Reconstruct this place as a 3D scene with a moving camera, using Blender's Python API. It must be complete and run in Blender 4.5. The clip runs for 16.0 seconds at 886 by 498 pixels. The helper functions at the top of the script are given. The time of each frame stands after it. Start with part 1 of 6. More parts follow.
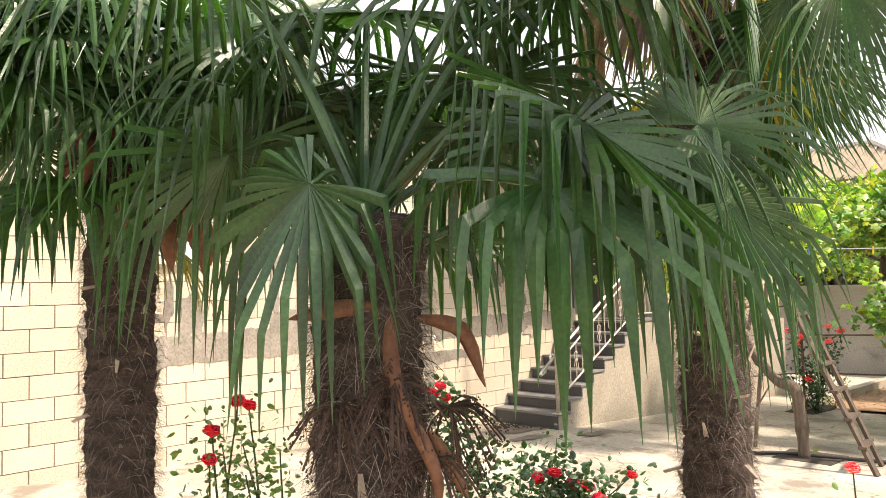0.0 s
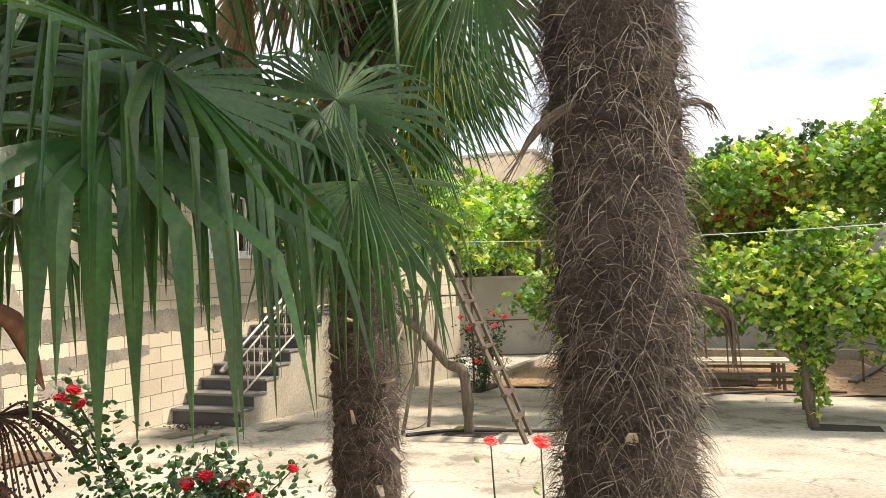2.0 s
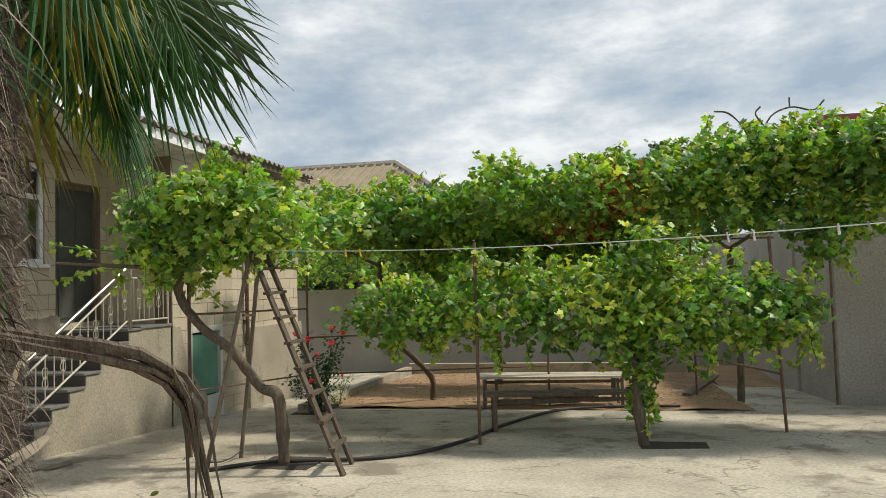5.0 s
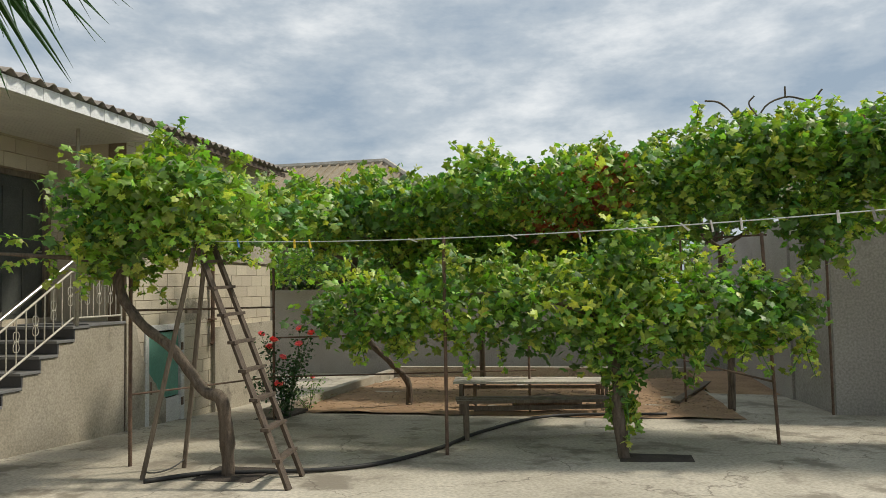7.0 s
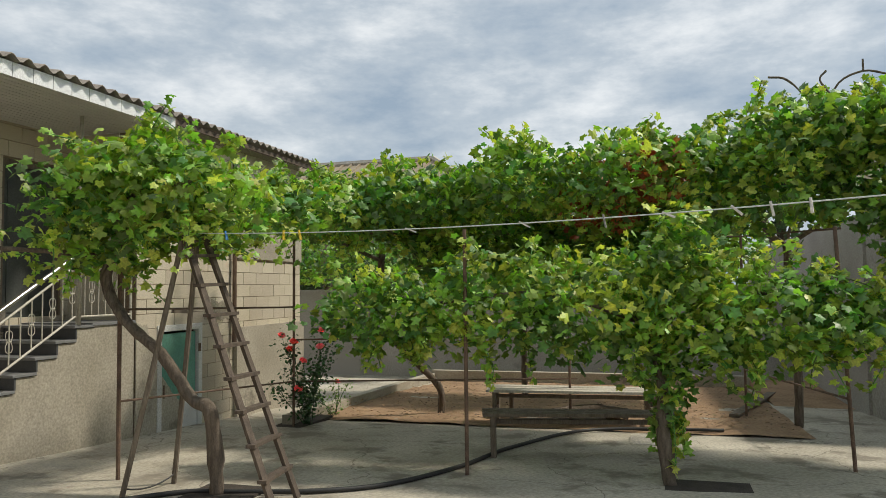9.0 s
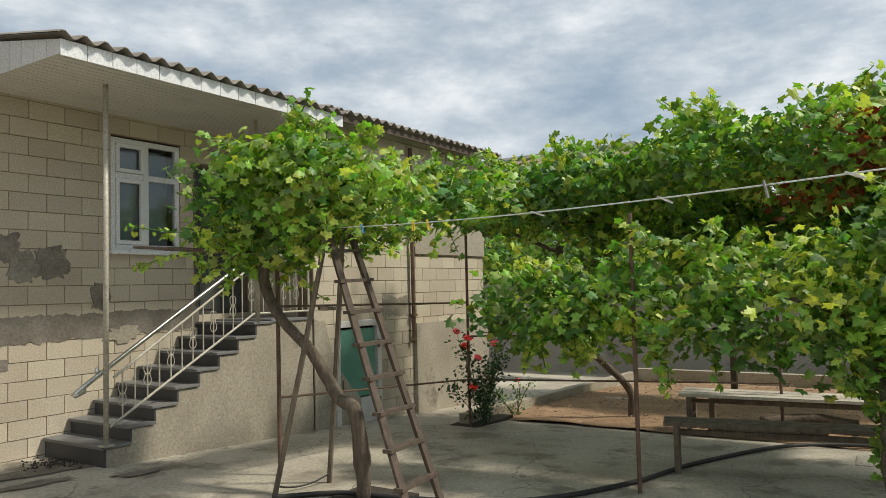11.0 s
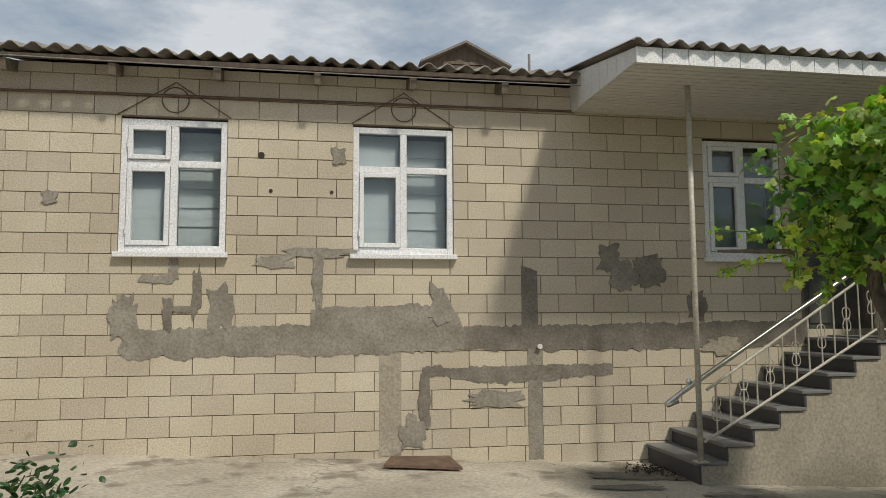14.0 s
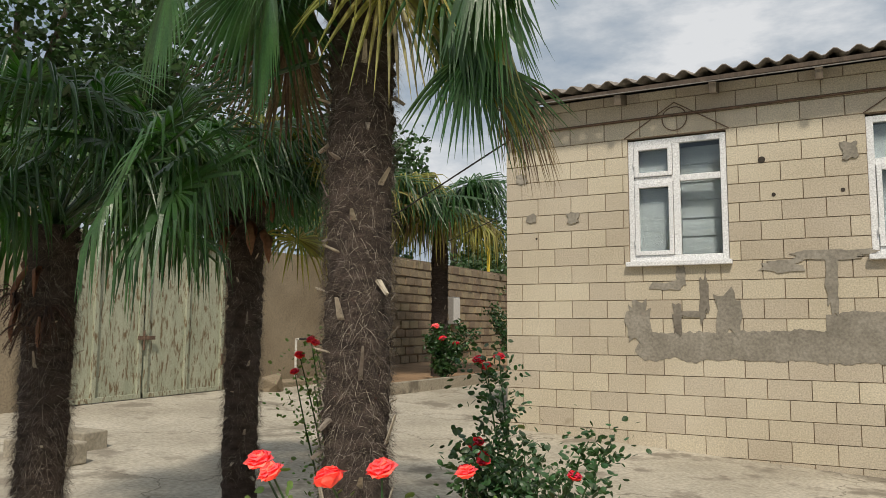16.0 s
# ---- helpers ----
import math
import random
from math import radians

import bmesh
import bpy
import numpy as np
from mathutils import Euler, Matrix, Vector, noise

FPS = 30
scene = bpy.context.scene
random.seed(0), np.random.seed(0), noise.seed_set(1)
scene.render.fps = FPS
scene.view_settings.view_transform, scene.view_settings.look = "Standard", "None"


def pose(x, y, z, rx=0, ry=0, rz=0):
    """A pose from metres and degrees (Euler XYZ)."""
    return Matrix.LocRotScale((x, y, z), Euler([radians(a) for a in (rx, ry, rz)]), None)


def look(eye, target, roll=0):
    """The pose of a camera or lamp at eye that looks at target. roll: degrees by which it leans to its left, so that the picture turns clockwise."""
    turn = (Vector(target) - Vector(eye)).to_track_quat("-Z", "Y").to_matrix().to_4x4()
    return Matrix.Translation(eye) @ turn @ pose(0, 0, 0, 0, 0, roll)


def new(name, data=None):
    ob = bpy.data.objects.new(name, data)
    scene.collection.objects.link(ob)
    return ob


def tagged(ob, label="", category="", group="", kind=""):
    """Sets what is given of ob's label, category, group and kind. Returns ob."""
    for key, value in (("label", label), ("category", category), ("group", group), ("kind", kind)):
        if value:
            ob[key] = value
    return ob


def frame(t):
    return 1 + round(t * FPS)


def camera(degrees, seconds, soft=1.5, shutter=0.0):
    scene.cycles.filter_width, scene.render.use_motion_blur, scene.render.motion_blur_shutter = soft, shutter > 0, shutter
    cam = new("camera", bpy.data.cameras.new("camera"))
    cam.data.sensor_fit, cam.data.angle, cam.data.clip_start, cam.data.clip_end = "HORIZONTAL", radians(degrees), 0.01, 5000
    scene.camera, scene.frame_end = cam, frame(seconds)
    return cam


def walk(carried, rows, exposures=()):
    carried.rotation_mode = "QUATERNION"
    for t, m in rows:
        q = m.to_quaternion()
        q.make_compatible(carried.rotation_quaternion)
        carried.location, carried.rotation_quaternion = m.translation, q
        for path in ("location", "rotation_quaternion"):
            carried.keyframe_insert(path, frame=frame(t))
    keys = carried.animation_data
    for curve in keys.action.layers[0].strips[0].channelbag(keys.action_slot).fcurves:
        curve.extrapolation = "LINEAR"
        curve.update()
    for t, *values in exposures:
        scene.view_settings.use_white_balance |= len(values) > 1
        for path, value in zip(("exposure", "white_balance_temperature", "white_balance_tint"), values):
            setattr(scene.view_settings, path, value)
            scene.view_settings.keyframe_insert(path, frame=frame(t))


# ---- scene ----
cam = camera(62.3, 16.0, soft=0.6)
PATH = [
    (0, (-0.909, -7.004, 1.504), (0.495, -5.585, 1.619), -1.5),
    (0.5, (-0.85, -7.046, 1.501), (0.679, -5.761, 1.612), -1.4),
    (1, (-0.817, -7.068, 1.491), (0.822, -5.927, 1.588), -1.3),
    (1.5, (-0.769, -7.072, 1.483), (0.976, -6.098, 1.565), -1.6),
    (2, (-0.667, -7.056, 1.472), (1.184, -6.302, 1.544), -2.0),
    (2.5, (-0.558, -7.051, 1.474), (1.368, -6.512, 1.535), -2.3),
    (3, (-0.428, -7.133, 1.465), (1.512, -6.651, 1.532), -2.3),
    (3.5, (-0.308, -7.262, 1.468), (1.624, -6.753, 1.552), -2.5),
    (4.5, (-0.021, -7.322, 1.467), (1.93, -6.89, 1.56), -1.8),
    (6.8, (0.852, -7.479, 1.38), (2.81, -7.079, 1.481), -1.5),
    (7, (0.897, -7.516, 1.381), (2.852, -7.108, 1.485), -1.1),
    (7.5, (1.137, -7.618, 1.378), (3.082, -7.162, 1.486), -0.9),
    (8, (1.369, -7.635, 1.372), (3.305, -7.146, 1.49), -0.5),
    (8.2, (1.482, -7.637, 1.362), (3.417, -7.143, 1.478), -0.5),
    (10.3, (2.316, -7.866, 1.356), (4.144, -7.061, 1.452), -1.2),
    (10.5, (2.398, -7.898, 1.355), (4.201, -7.037, 1.448), -1.3),
    (11, (2.656, -7.943, 1.341), (4.334, -6.858, 1.446), -1.5),
    (11.5, (2.828, -7.972, 1.328), (4.451, -6.808, 1.436), -1.8),
    (12, (2.986, -7.878, 1.328), (4.581, -6.677, 1.44), -1.8),
    (12.5, (3.149, -7.82, 1.296), (4.605, -6.455, 1.417), -1.6),
    (13, (3.333, -7.83, 1.264), (4.534, -6.236, 1.404), -1.3),
    (13.5, (3.413, -7.759, 1.228), (4.225, -5.938, 1.392), -0.8),
    (14, (3.385, -7.647, 1.248), (3.729, -5.685, 1.428), -0.3),
    (14.5, (3.331, -7.705, 1.182), (3.198, -5.721, 1.402), -0.2),
    (15, (3.387, -7.835, 1.199), (2.841, -5.923, 1.416), -0.0),
    (15.5, (3.358, -7.933, 1.203), (2.553, -6.114, 1.411), 0.3),
    (16, (3.322, -8.082, 1.2), (2.409, -6.315, 1.404), 0.3),
]

walk(cam, [(t, look(eye, target, roll)) for t, eye, target, roll in PATH],
     exposures=[(0, 1.4, 7050, 21), (1.2, 1.4, 7050, 20), (2.6, 0.8, 6800, 11), (4.5, 0.3, 6600, 9), (7.0, 0.05, 6450, 9), (10.3, 0.12, 6380, 9), (12.5, 0.05, 6380, 9), (14, -0.2, 6350, 10), (16, -0.08, 6550, 11)])

# ---- light ----
world = bpy.data.worlds.new("sky")
scene.world = world
world.use_nodes = True
wn, wl = world.node_tree.nodes, world.node_tree.links
wn.clear()
w_out = wn.new("ShaderNodeOutputWorld")
w_bg = wn.new("ShaderNodeBackground")
w_sky = wn.new("ShaderNodeTexSky")
w_sky.sky_type = "NISHITA"
w_sky.sun_disc = False
w_sky.sun_elevation = radians(51)
w_sky.sun_rotation = radians(150)
w_sky.dust_density = 2.0
w_tc = wn.new("ShaderNodeTexCoord")
w_map = wn.new("ShaderNodeMapping")
w_map.inputs["Scale"].default_value = (1.0, 1.0, 2.6)
w_n1 = wn.new("ShaderNodeTexNoise")
w_n1.inputs["Scale"].default_value = 4.6
w_n1.inputs["Detail"].default_value = 6.0
w_n1.inputs["Roughness"].default_value = 0.6
w_n1.inputs["Distortion"].default_value = 0.0
w_rc = wn.new("ShaderNodeValToRGB")
w_rc.color_ramp.elements[0].position = 0.34
w_rc.color_ramp.elements[0].color = (4.0, 5.0, 6.1, 1)
w_rc.color_ramp.elements[1].position = 0.66
w_rc.color_ramp.elements[1].color = (10.5, 10.7, 10.7, 1)
w_mid = w_rc.color_ramp.elements.new(0.5)
w_mid.color = (6.4, 7.1, 7.7, 1)
w_mix = wn.new("ShaderNodeMixRGB")
w_mix.inputs["Fac"].default_value = 0.86
w_bg.inputs["Strength"].default_value = 0.082
wl.new(w_tc.outputs["Generated"], w_map.inputs["Vector"])
wl.new(w_map.outputs["Vector"], w_n1.inputs["Vector"])
wl.new(w_n1.outputs["Fac"], w_rc.inputs["Fac"])
wl.new(w_sky.outputs["Color"], w_mix.inputs["Color1"])
wl.new(w_rc.outputs["Color"], w_mix.inputs["Color2"])
wl.new(w_mix.outputs["Color"], w_bg.inputs["Color"])
wl.new(w_bg.outputs["Background"], w_out.inputs["Surface"])

sun_data = bpy.data.lights.new("sun", "SUN")
sun_data.energy = 3.1
sun_data.angle = radians(5)
sun_data.color = (1.0, 0.92, 0.78)
sun = new("sun", sun_data)
sun.matrix_world = look((11.8, -17, 22.6), (3, -1, 0))

# ---- materials ----
def mat(name, colors, scale=6.0, rough=0.85, bump=0.3, metal=0.0, fine=60.0, spots=None, island=0.0, obj=0.0,
        stretch=(1, 1, 1), bump_scale=None, trans=None, coat=0.0):
    """Two scales of colour noise, fine relief, optional stain colour (colour, threshold, scale) and per-piece variation."""
    m = bpy.data.materials.new(name)
    m.use_nodes = True
    n, l = m.node_tree.nodes, m.node_tree.links
    b = n["Principled BSDF"]
    tc = n.new("ShaderNodeTexCoord")
    geo = n.new("ShaderNodeNewGeometry")
    mp = n.new("ShaderNodeMapping")
    mp.inputs["Scale"].default_value = stretch
    l.new(geo.outputs["Position"], mp.inputs["Vector"])
    big = n.new("ShaderNodeTexNoise")
    big.inputs["Scale"].default_value = scale
    big.inputs["Detail"].default_value = 5
    l.new(mp.outputs["Vector"], big.inputs["Vector"])
    ramp = n.new("ShaderNodeValToRGB")
    ramp.color_ramp.elements[0].position = 0.3
    ramp.color_ramp.elements[1].position = 0.7
    ramp.color_ramp.elements[0].color = (*colors[0], 1)
    ramp.color_ramp.elements[1].color = (*colors[-1], 1)
    if len(colors) == 3:
        e = ramp.color_ramp.elements.new(0.5)
        e.color = (*colors[1], 1)
    l.new(big.outputs["Fac"], ramp.inputs["Fac"])
    col = ramp.outputs["Color"]
    small = n.new("ShaderNodeTexNoise")
    small.inputs["Scale"].default_value = fine
    small.inputs["Detail"].default_value = 4
    l.new(mp.outputs["Vector"], small.inputs["Vector"])
    fr = n.new("ShaderNodeMapRange")
    fr.inputs["To Min"].default_value = 0.45
    fr.inputs["To Max"].default_value = 1.55
    l.new(small.outputs["Fac"], fr.inputs["Value"])
    mul = n.new("ShaderNodeMixRGB")
    mul.blend_type = "MULTIPLY"
    mul.inputs["Fac"].default_value = 1.0
    l.new(col, mul.inputs["Color1"])
    l.new(fr.outputs["Result"], mul.inputs["Color2"])
    col = mul.outputs["Color"]
    if spots:
        sc, thr, ss = spots
        st = n.new("ShaderNodeTexNoise")
        st.inputs["Scale"].default_value = ss
        st.inputs["Detail"].default_value = 7
        st.inputs["Roughness"].default_value = 0.65
        l.new(mp.outputs["Vector"], st.inputs["Vector"])
        sr = n.new("ShaderNodeMapRange")
        sr.inputs["From Min"].default_value = thr
        sr.inputs["From Max"].default_value = thr + 0.09
        l.new(st.outputs["Fac"], sr.inputs["Value"])
        mx = n.new("ShaderNodeMixRGB")
        mx.inputs["Color2"].default_value = (*sc, 1)
        l.new(sr.outputs["Result"], mx.inputs["Fac"])
        l.new(col, mx.inputs["Color1"])
        col = mx.outputs["Color"]
    for amount, src in ((island, geo.outputs["Random Per Island"]), (obj, n.new("ShaderNodeObjectInfo").outputs["Random"])):
        if amount:
            hs = n.new("ShaderNodeHueSaturation")
            vr = n.new("ShaderNodeMapRange")
            vr.inputs["To Min"].default_value = 1 - amount
            vr.inputs["To Max"].default_value = 1 + amount
            l.new(src, vr.inputs["Value"])
            l.new(vr.outputs["Result"], hs.inputs["Value"])
            hr = n.new("ShaderNodeMapRange")
            hr.inputs["To Min"].default_value = 0.5 - amount * 0.06
            hr.inputs["To Max"].default_value = 0.5 + amount * 0.06
            l.new(src, hr.inputs["Value"])
            l.new(hr.outputs["Result"], hs.inputs["Hue"])
            l.new(col, hs.inputs["Color"])
            col = hs.outputs["Color"]
    l.new(col, b.inputs["Base Color"])
    b.inputs["Roughness"].default_value = rough
    b.inputs["Metallic"].default_value = metal
    if coat:
        b.inputs["Coat Weight"].default_value = coat
    if bump:
        bp = n.new("ShaderNodeBump")
        bp.inputs["Strength"].default_value = bump
        bp.inputs["Distance"].default_value = 0.01
        bs = n.new("ShaderNodeTexNoise")
        bs.inputs["Scale"].default_value = bump_scale or fine
        bs.inputs["Detail"].default_value = 5
        l.new(mp.outputs["Vector"], bs.inputs["Vector"])
        l.new(bs.outputs["Fac"], bp.inputs["Height"])
        l.new(bp.outputs["Normal"], b.inputs["Normal"])
    if trans:
        tr = n.new("ShaderNodeBsdfTranslucent")
        tm = n.new("ShaderNodeMixRGB")
        tm.blend_type = "MULTIPLY"
        tm.inputs["Fac"].default_value = 1.0
        tm.inputs["Color2"].default_value = (*trans, 1)
        l.new(col, tm.inputs["Color1"])
        l.new(tm.outputs["Color"], tr.inputs["Color"])
        ad = n.new("ShaderNodeAddShader")
        l.new(b.outputs["BSDF"], ad.inputs[0])
        l.new(tr.outputs["BSDF"], ad.inputs[1])
        l.new(ad.outputs["Shader"], n["Material Output"].inputs["Surface"])
    return m


CONCRETE = mat("yard_concrete", [(0.31, 0.275, 0.215), (0.42, 0.38, 0.305), (0.52, 0.475, 0.39)], 0.8, 0.9, 0.6, fine=30,
               spots=((0.235, 0.205, 0.16), 0.535, 1.5), bump_scale=18)
_n, _l = CONCRETE.node_tree.nodes, CONCRETE.node_tree.links
_b = _n["Principled BSDF"]
_base = _b.inputs["Base Color"].links[0].from_socket
_geo = _n.new("ShaderNodeNewGeometry")
_warp = _n.new("ShaderNodeTexNoise")
_warp.inputs["Scale"].default_value = 1.6
_warp.inputs["Detail"].default_value = 5
_l.new(_geo.outputs["Position"], _warp.inputs["Vector"])
_add = _n.new("ShaderNodeMixRGB")
_add.blend_type = "ADD"
_add.inputs["Fac"].default_value = 1.0
_l.new(_geo.outputs["Position"], _add.inputs["Color1"])
_l.new(_warp.outputs["Color"], _add.inputs["Color2"])
_vor = _n.new("ShaderNodeTexVoronoi")
_vor.feature = "DISTANCE_TO_EDGE"
_vor.inputs["Scale"].default_value = 0.42
_l.new(_add.outputs["Color"], _vor.inputs["Vector"])
_cr = _n.new("ShaderNodeMapRange")
_cr.inputs["From Min"].default_value = 0.0
_cr.inputs["From Max"].default_value = 0.006
_cr.inputs["To Min"].default_value = 0.75
_cr.inputs["To Max"].default_value = 0.0
_l.new(_vor.outputs["Distance"], _cr.inputs["Value"])
_mx = _n.new("ShaderNodeMixRGB")
_mx.inputs["Color2"].default_value = (0.12, 0.10, 0.075, 1)
_l.new(_cr.outputs["Result"], _mx.inputs["Fac"])
_l.new(_base, _mx.inputs["Color1"])
_l.new(_mx.outputs["Color"], _b.inputs["Base Color"])
BLOCK = mat("limestone_block", [(0.47, 0.405, 0.30), (0.57, 0.505, 0.395)], 0.8, 0.92, 0.25, fine=70, obj=0.09,
            spots=((0.36, 0.30, 0.21), 0.66, 2.2))
BLOCK_FAR = mat("limestone_block_joined", [(0.47, 0.405, 0.30), (0.57, 0.505, 0.395)], 0.8, 0.92, 0.25, fine=70, island=0.09,
                spots=((0.36, 0.30, 0.21), 0.66, 2.2))
MORTAR = mat("dark_mortar", [(0.20, 0.15, 0.10), (0.28, 0.21, 0.145)], 5, 0.95, 0.3)
CEMENT = mat("cement_patch", [(0.20, 0.18, 0.145), (0.33, 0.30, 0.25)], 3.0, 0.95, 0.35, fine=40)
CEMENT_WET = mat("dark_cement_patch", [(0.15, 0.13, 0.105), (0.25, 0.225, 0.185)], 4.0, 0.95, 0.35, fine=40)
PLASTER = mat("stair_plaster", [(0.31, 0.275, 0.21), (0.42, 0.375, 0.30)], 1.2, 0.92, 0.3, fine=35,
              spots=((0.19, 0.165, 0.13), 0.58, 1.7))
GREYWALL = mat("grey_render", [(0.30, 0.28, 0.25), (0.39, 0.365, 0.33)], 0.9, 0.93, 0.25, fine=30,
               spots=((0.24, 0.225, 0.205), 0.60, 1.1))
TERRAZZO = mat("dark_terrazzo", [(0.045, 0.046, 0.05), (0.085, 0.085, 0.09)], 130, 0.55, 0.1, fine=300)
# paler copy of the riser terrazzo, for treads and landing
TERRAZZO_TOP = mat("paler_terrazzo", [(0.16, 0.16, 0.16), (0.22, 0.22, 0.215)], 90, 0.6, 0.1, fine=260)
PVC = mat("white_pvc", [(0.74, 0.75, 0.76), (0.80, 0.80, 0.80)], 3, 0.35, 0.0)
SOFFIT = mat("soffit_panel", [(0.62, 0.60, 0.57), (0.70, 0.68, 0.64)], 2, 0.5, 0.05, obj=0.03)
ROOF = mat("fibre_cement_roof", [(0.19, 0.165, 0.145), (0.30, 0.27, 0.235)], 2.5, 0.95, 0.35, fine=50,
           spots=((0.30, 0.28, 0.25), 0.63, 5))
ROOF_TILE = mat("neighbour_roof", [(0.27, 0.22, 0.15), (0.36, 0.30, 0.21)], 1.2, 0.9, 0.3, fine=20)
CHROME = mat("brushed_steel", [(0.62, 0.60, 0.56), (0.75, 0.73, 0.69)], 8, 0.28, 0.03, metal=1.0)
PAINTED = mat("cream_painted_iron", [(0.42, 0.39, 0.32), (0.52, 0.49, 0.41)], 7, 0.5, 0.1, fine=40)
RUST = mat("rusty_iron", [(0.10, 0.065, 0.045), (0.19, 0.12, 0.08)], 9, 0.85, 0.35, fine=80)
OLDWOOD = mat("grey_old_wood", [(0.12, 0.095, 0.07), (0.21, 0.17, 0.125)], 4, 0.9, 0.5, fine=30, stretch=(3, 3, 0.6))
PALEWOOD = mat("pale_board", [(0.42, 0.38, 0.31), (0.55, 0.50, 0.42)], 4, 0.85, 0.3, fine=30)
DARKWOOD = mat("dark_ladder_wood", [(0.062, 0.046, 0.034), (0.125, 0.092, 0.067)], 6, 0.85, 0.5, fine=40, stretch=(3, 3, 0.5))
BARK = mat("vine_bark", [(0.10, 0.075, 0.055), (0.20, 0.16, 0.12)], 9, 0.95, 0.9, fine=60, stretch=(4, 4, 0.6))
SOIL = mat("red_brown_soil", [(0.24, 0.15, 0.085), (0.36, 0.235, 0.135)], 1.5, 1.0, 0.9, fine=25,
           spots=((0.37, 0.28, 0.18), 0.62, 14))
LEAF = mat("vine_leaf", [(0.097, 0.163, 0.022), (0.165, 0.25, 0.036), (0.255, 0.335, 0.06)], 0.9, 0.5, 0.15, fine=25, island=0.45,
           trans=(0.55, 0.75, 0.22))
LEAF_DARK = mat("deep_vine_leaf", [(0.055, 0.118, 0.026), (0.095, 0.175, 0.038)], 1.5, 0.5, 0.15, fine=25, island=0.4,
                trans=(0.45, 0.7, 0.25))
LEAF_YELLOW = mat("yellow_green_leaf", [(0.26, 0.33, 0.05), (0.40, 0.43, 0.08)], 3, 0.5, 0.1, island=0.25, trans=(0.7, 0.7, 0.25))
LEAF_RED = mat("reddened_leaf", [(0.17, 0.045, 0.02), (0.30, 0.10, 0.03)], 4, 0.6, 0.1, island=0.35, trans=(0.6, 0.3, 0.2))
TREE_LEAF = mat("tree_leaf", [(0.030, 0.060, 0.022), (0.062, 0.105, 0.035)], 1.2, 0.55, 0.1, island=0.35, trans=(0.4, 0.55, 0.25))
ROSE_LEAF = mat("rose_leaf", [(0.020, 0.050, 0.018), (0.045, 0.095, 0.030)], 5, 0.4, 0.1, island=0.4, trans=(0.35, 0.6, 0.2))
ROSE_LEAF_LIGHT = mat("young_rose_leaf", [(0.07, 0.13, 0.03), (0.13, 0.20, 0.05)], 5, 0.45, 0.1, island=0.35, trans=(0.5, 0.6, 0.2))
ROSE_RED = mat("red_petal", [(0.50, 0.012, 0.035), (0.68, 0.03, 0.07)], 20, 0.55, 0.1, island=0.2, trans=(0.6, 0.2, 0.2))
ROSE_CORAL = mat("coral_petal", [(0.74, 0.075, 0.075), (0.86, 0.19, 0.17)], 20, 0.55, 0.1, island=0.2, trans=(0.6, 0.3, 0.25))
ROSE_PINK = mat("pink_petal", [(0.72, 0.14, 0.17), (0.85, 0.28, 0.30)], 20, 0.55, 0.1, island=0.2, trans=(0.6, 0.4, 0.4))
PALM = mat("palm_leaf", [(0.019, 0.052, 0.018), (0.046, 0.098, 0.029)], 6, 0.36, 0.15, fine=120, island=0.3, trans=(0.5, 0.75, 0.15))
PALM_OLD = mat("yellowed_palm_leaf", [(0.13, 0.14, 0.032), (0.25, 0.21, 0.055)], 3.5, 0.5, 0.15, fine=90, island=0.45, trans=(0.7, 0.7, 0.2))
PALM_DEAD = mat("dead_palm_leaf", [(0.16, 0.11, 0.062), (0.29, 0.21, 0.125)], 5, 0.85, 0.3, fine=90, island=0.4)
FIBRE = mat("palm_fibre", [(0.055, 0.042, 0.033), (0.155, 0.122, 0.096)], 11, 0.95, 0.8, fine=90, island=0.55, stretch=(1, 1, 3))
FIBRE_PALE = mat("pale_palm_fibre", [(0.19, 0.155, 0.125), (0.36, 0.31, 0.26)], 7, 0.9, 0.2, island=0.4)
STUB = mat("cut_leaf_stub", [(0.32, 0.26, 0.19), (0.58, 0.51, 0.41)], 12, 0.9, 0.3, island=0.35)
SPATHE = mat("dried_spathe", [(0.15, 0.062, 0.035), (0.29, 0.14, 0.075)], 9, 0.75, 0.4, fine=70, island=0.25)
FRUIT = mat("dried_palm_fruit", [(0.05, 0.03, 0.025), (0.11, 0.065, 0.045)], 14, 0.85, 0.3, island=0.4)
HOSE = mat("black_rubber", [(0.018, 0.018, 0.018), (0.035, 0.033, 0.03)], 6, 0.6, 0.1)
GREEN_PAINT = mat("green_painted_panel", [(0.10, 0.28, 0.21), (0.15, 0.34, 0.26)], 3, 0.6, 0.15, spots=((0.24, 0.33, 0.27), 0.64, 6))
WHITE_PAINT = mat("chipped_white_paint", [(0.58, 0.57, 0.54), (0.70, 0.69, 0.66)], 4, 0.7, 0.2, spots=((0.22, 0.19, 0.16), 0.63, 13))
GATE_PAINT = mat("peeling_grey_green_paint", [(0.32, 0.34, 0.25), (0.44, 0.45, 0.34)], 2, 0.75, 0.3,
                 spots=((0.17, 0.12, 0.065), 0.52, 9), stretch=(3, 3, 0.7))
ROUGHCAST = mat("tan_roughcast", [(0.25, 0.20, 0.135), (0.35, 0.285, 0.20)], 1.5, 0.97, 1.0, fine=55)
STONE = mat("brown_wall_stone", [(0.20, 0.155, 0.10), (0.33, 0.26, 0.17)], 3, 0.95, 0.6, fine=40, obj=0.22)
DARKDOOR = mat("dark_door_paint", [(0.055, 0.06, 0.055), (0.085, 0.09, 0.08)], 4, 0.5, 0.1)
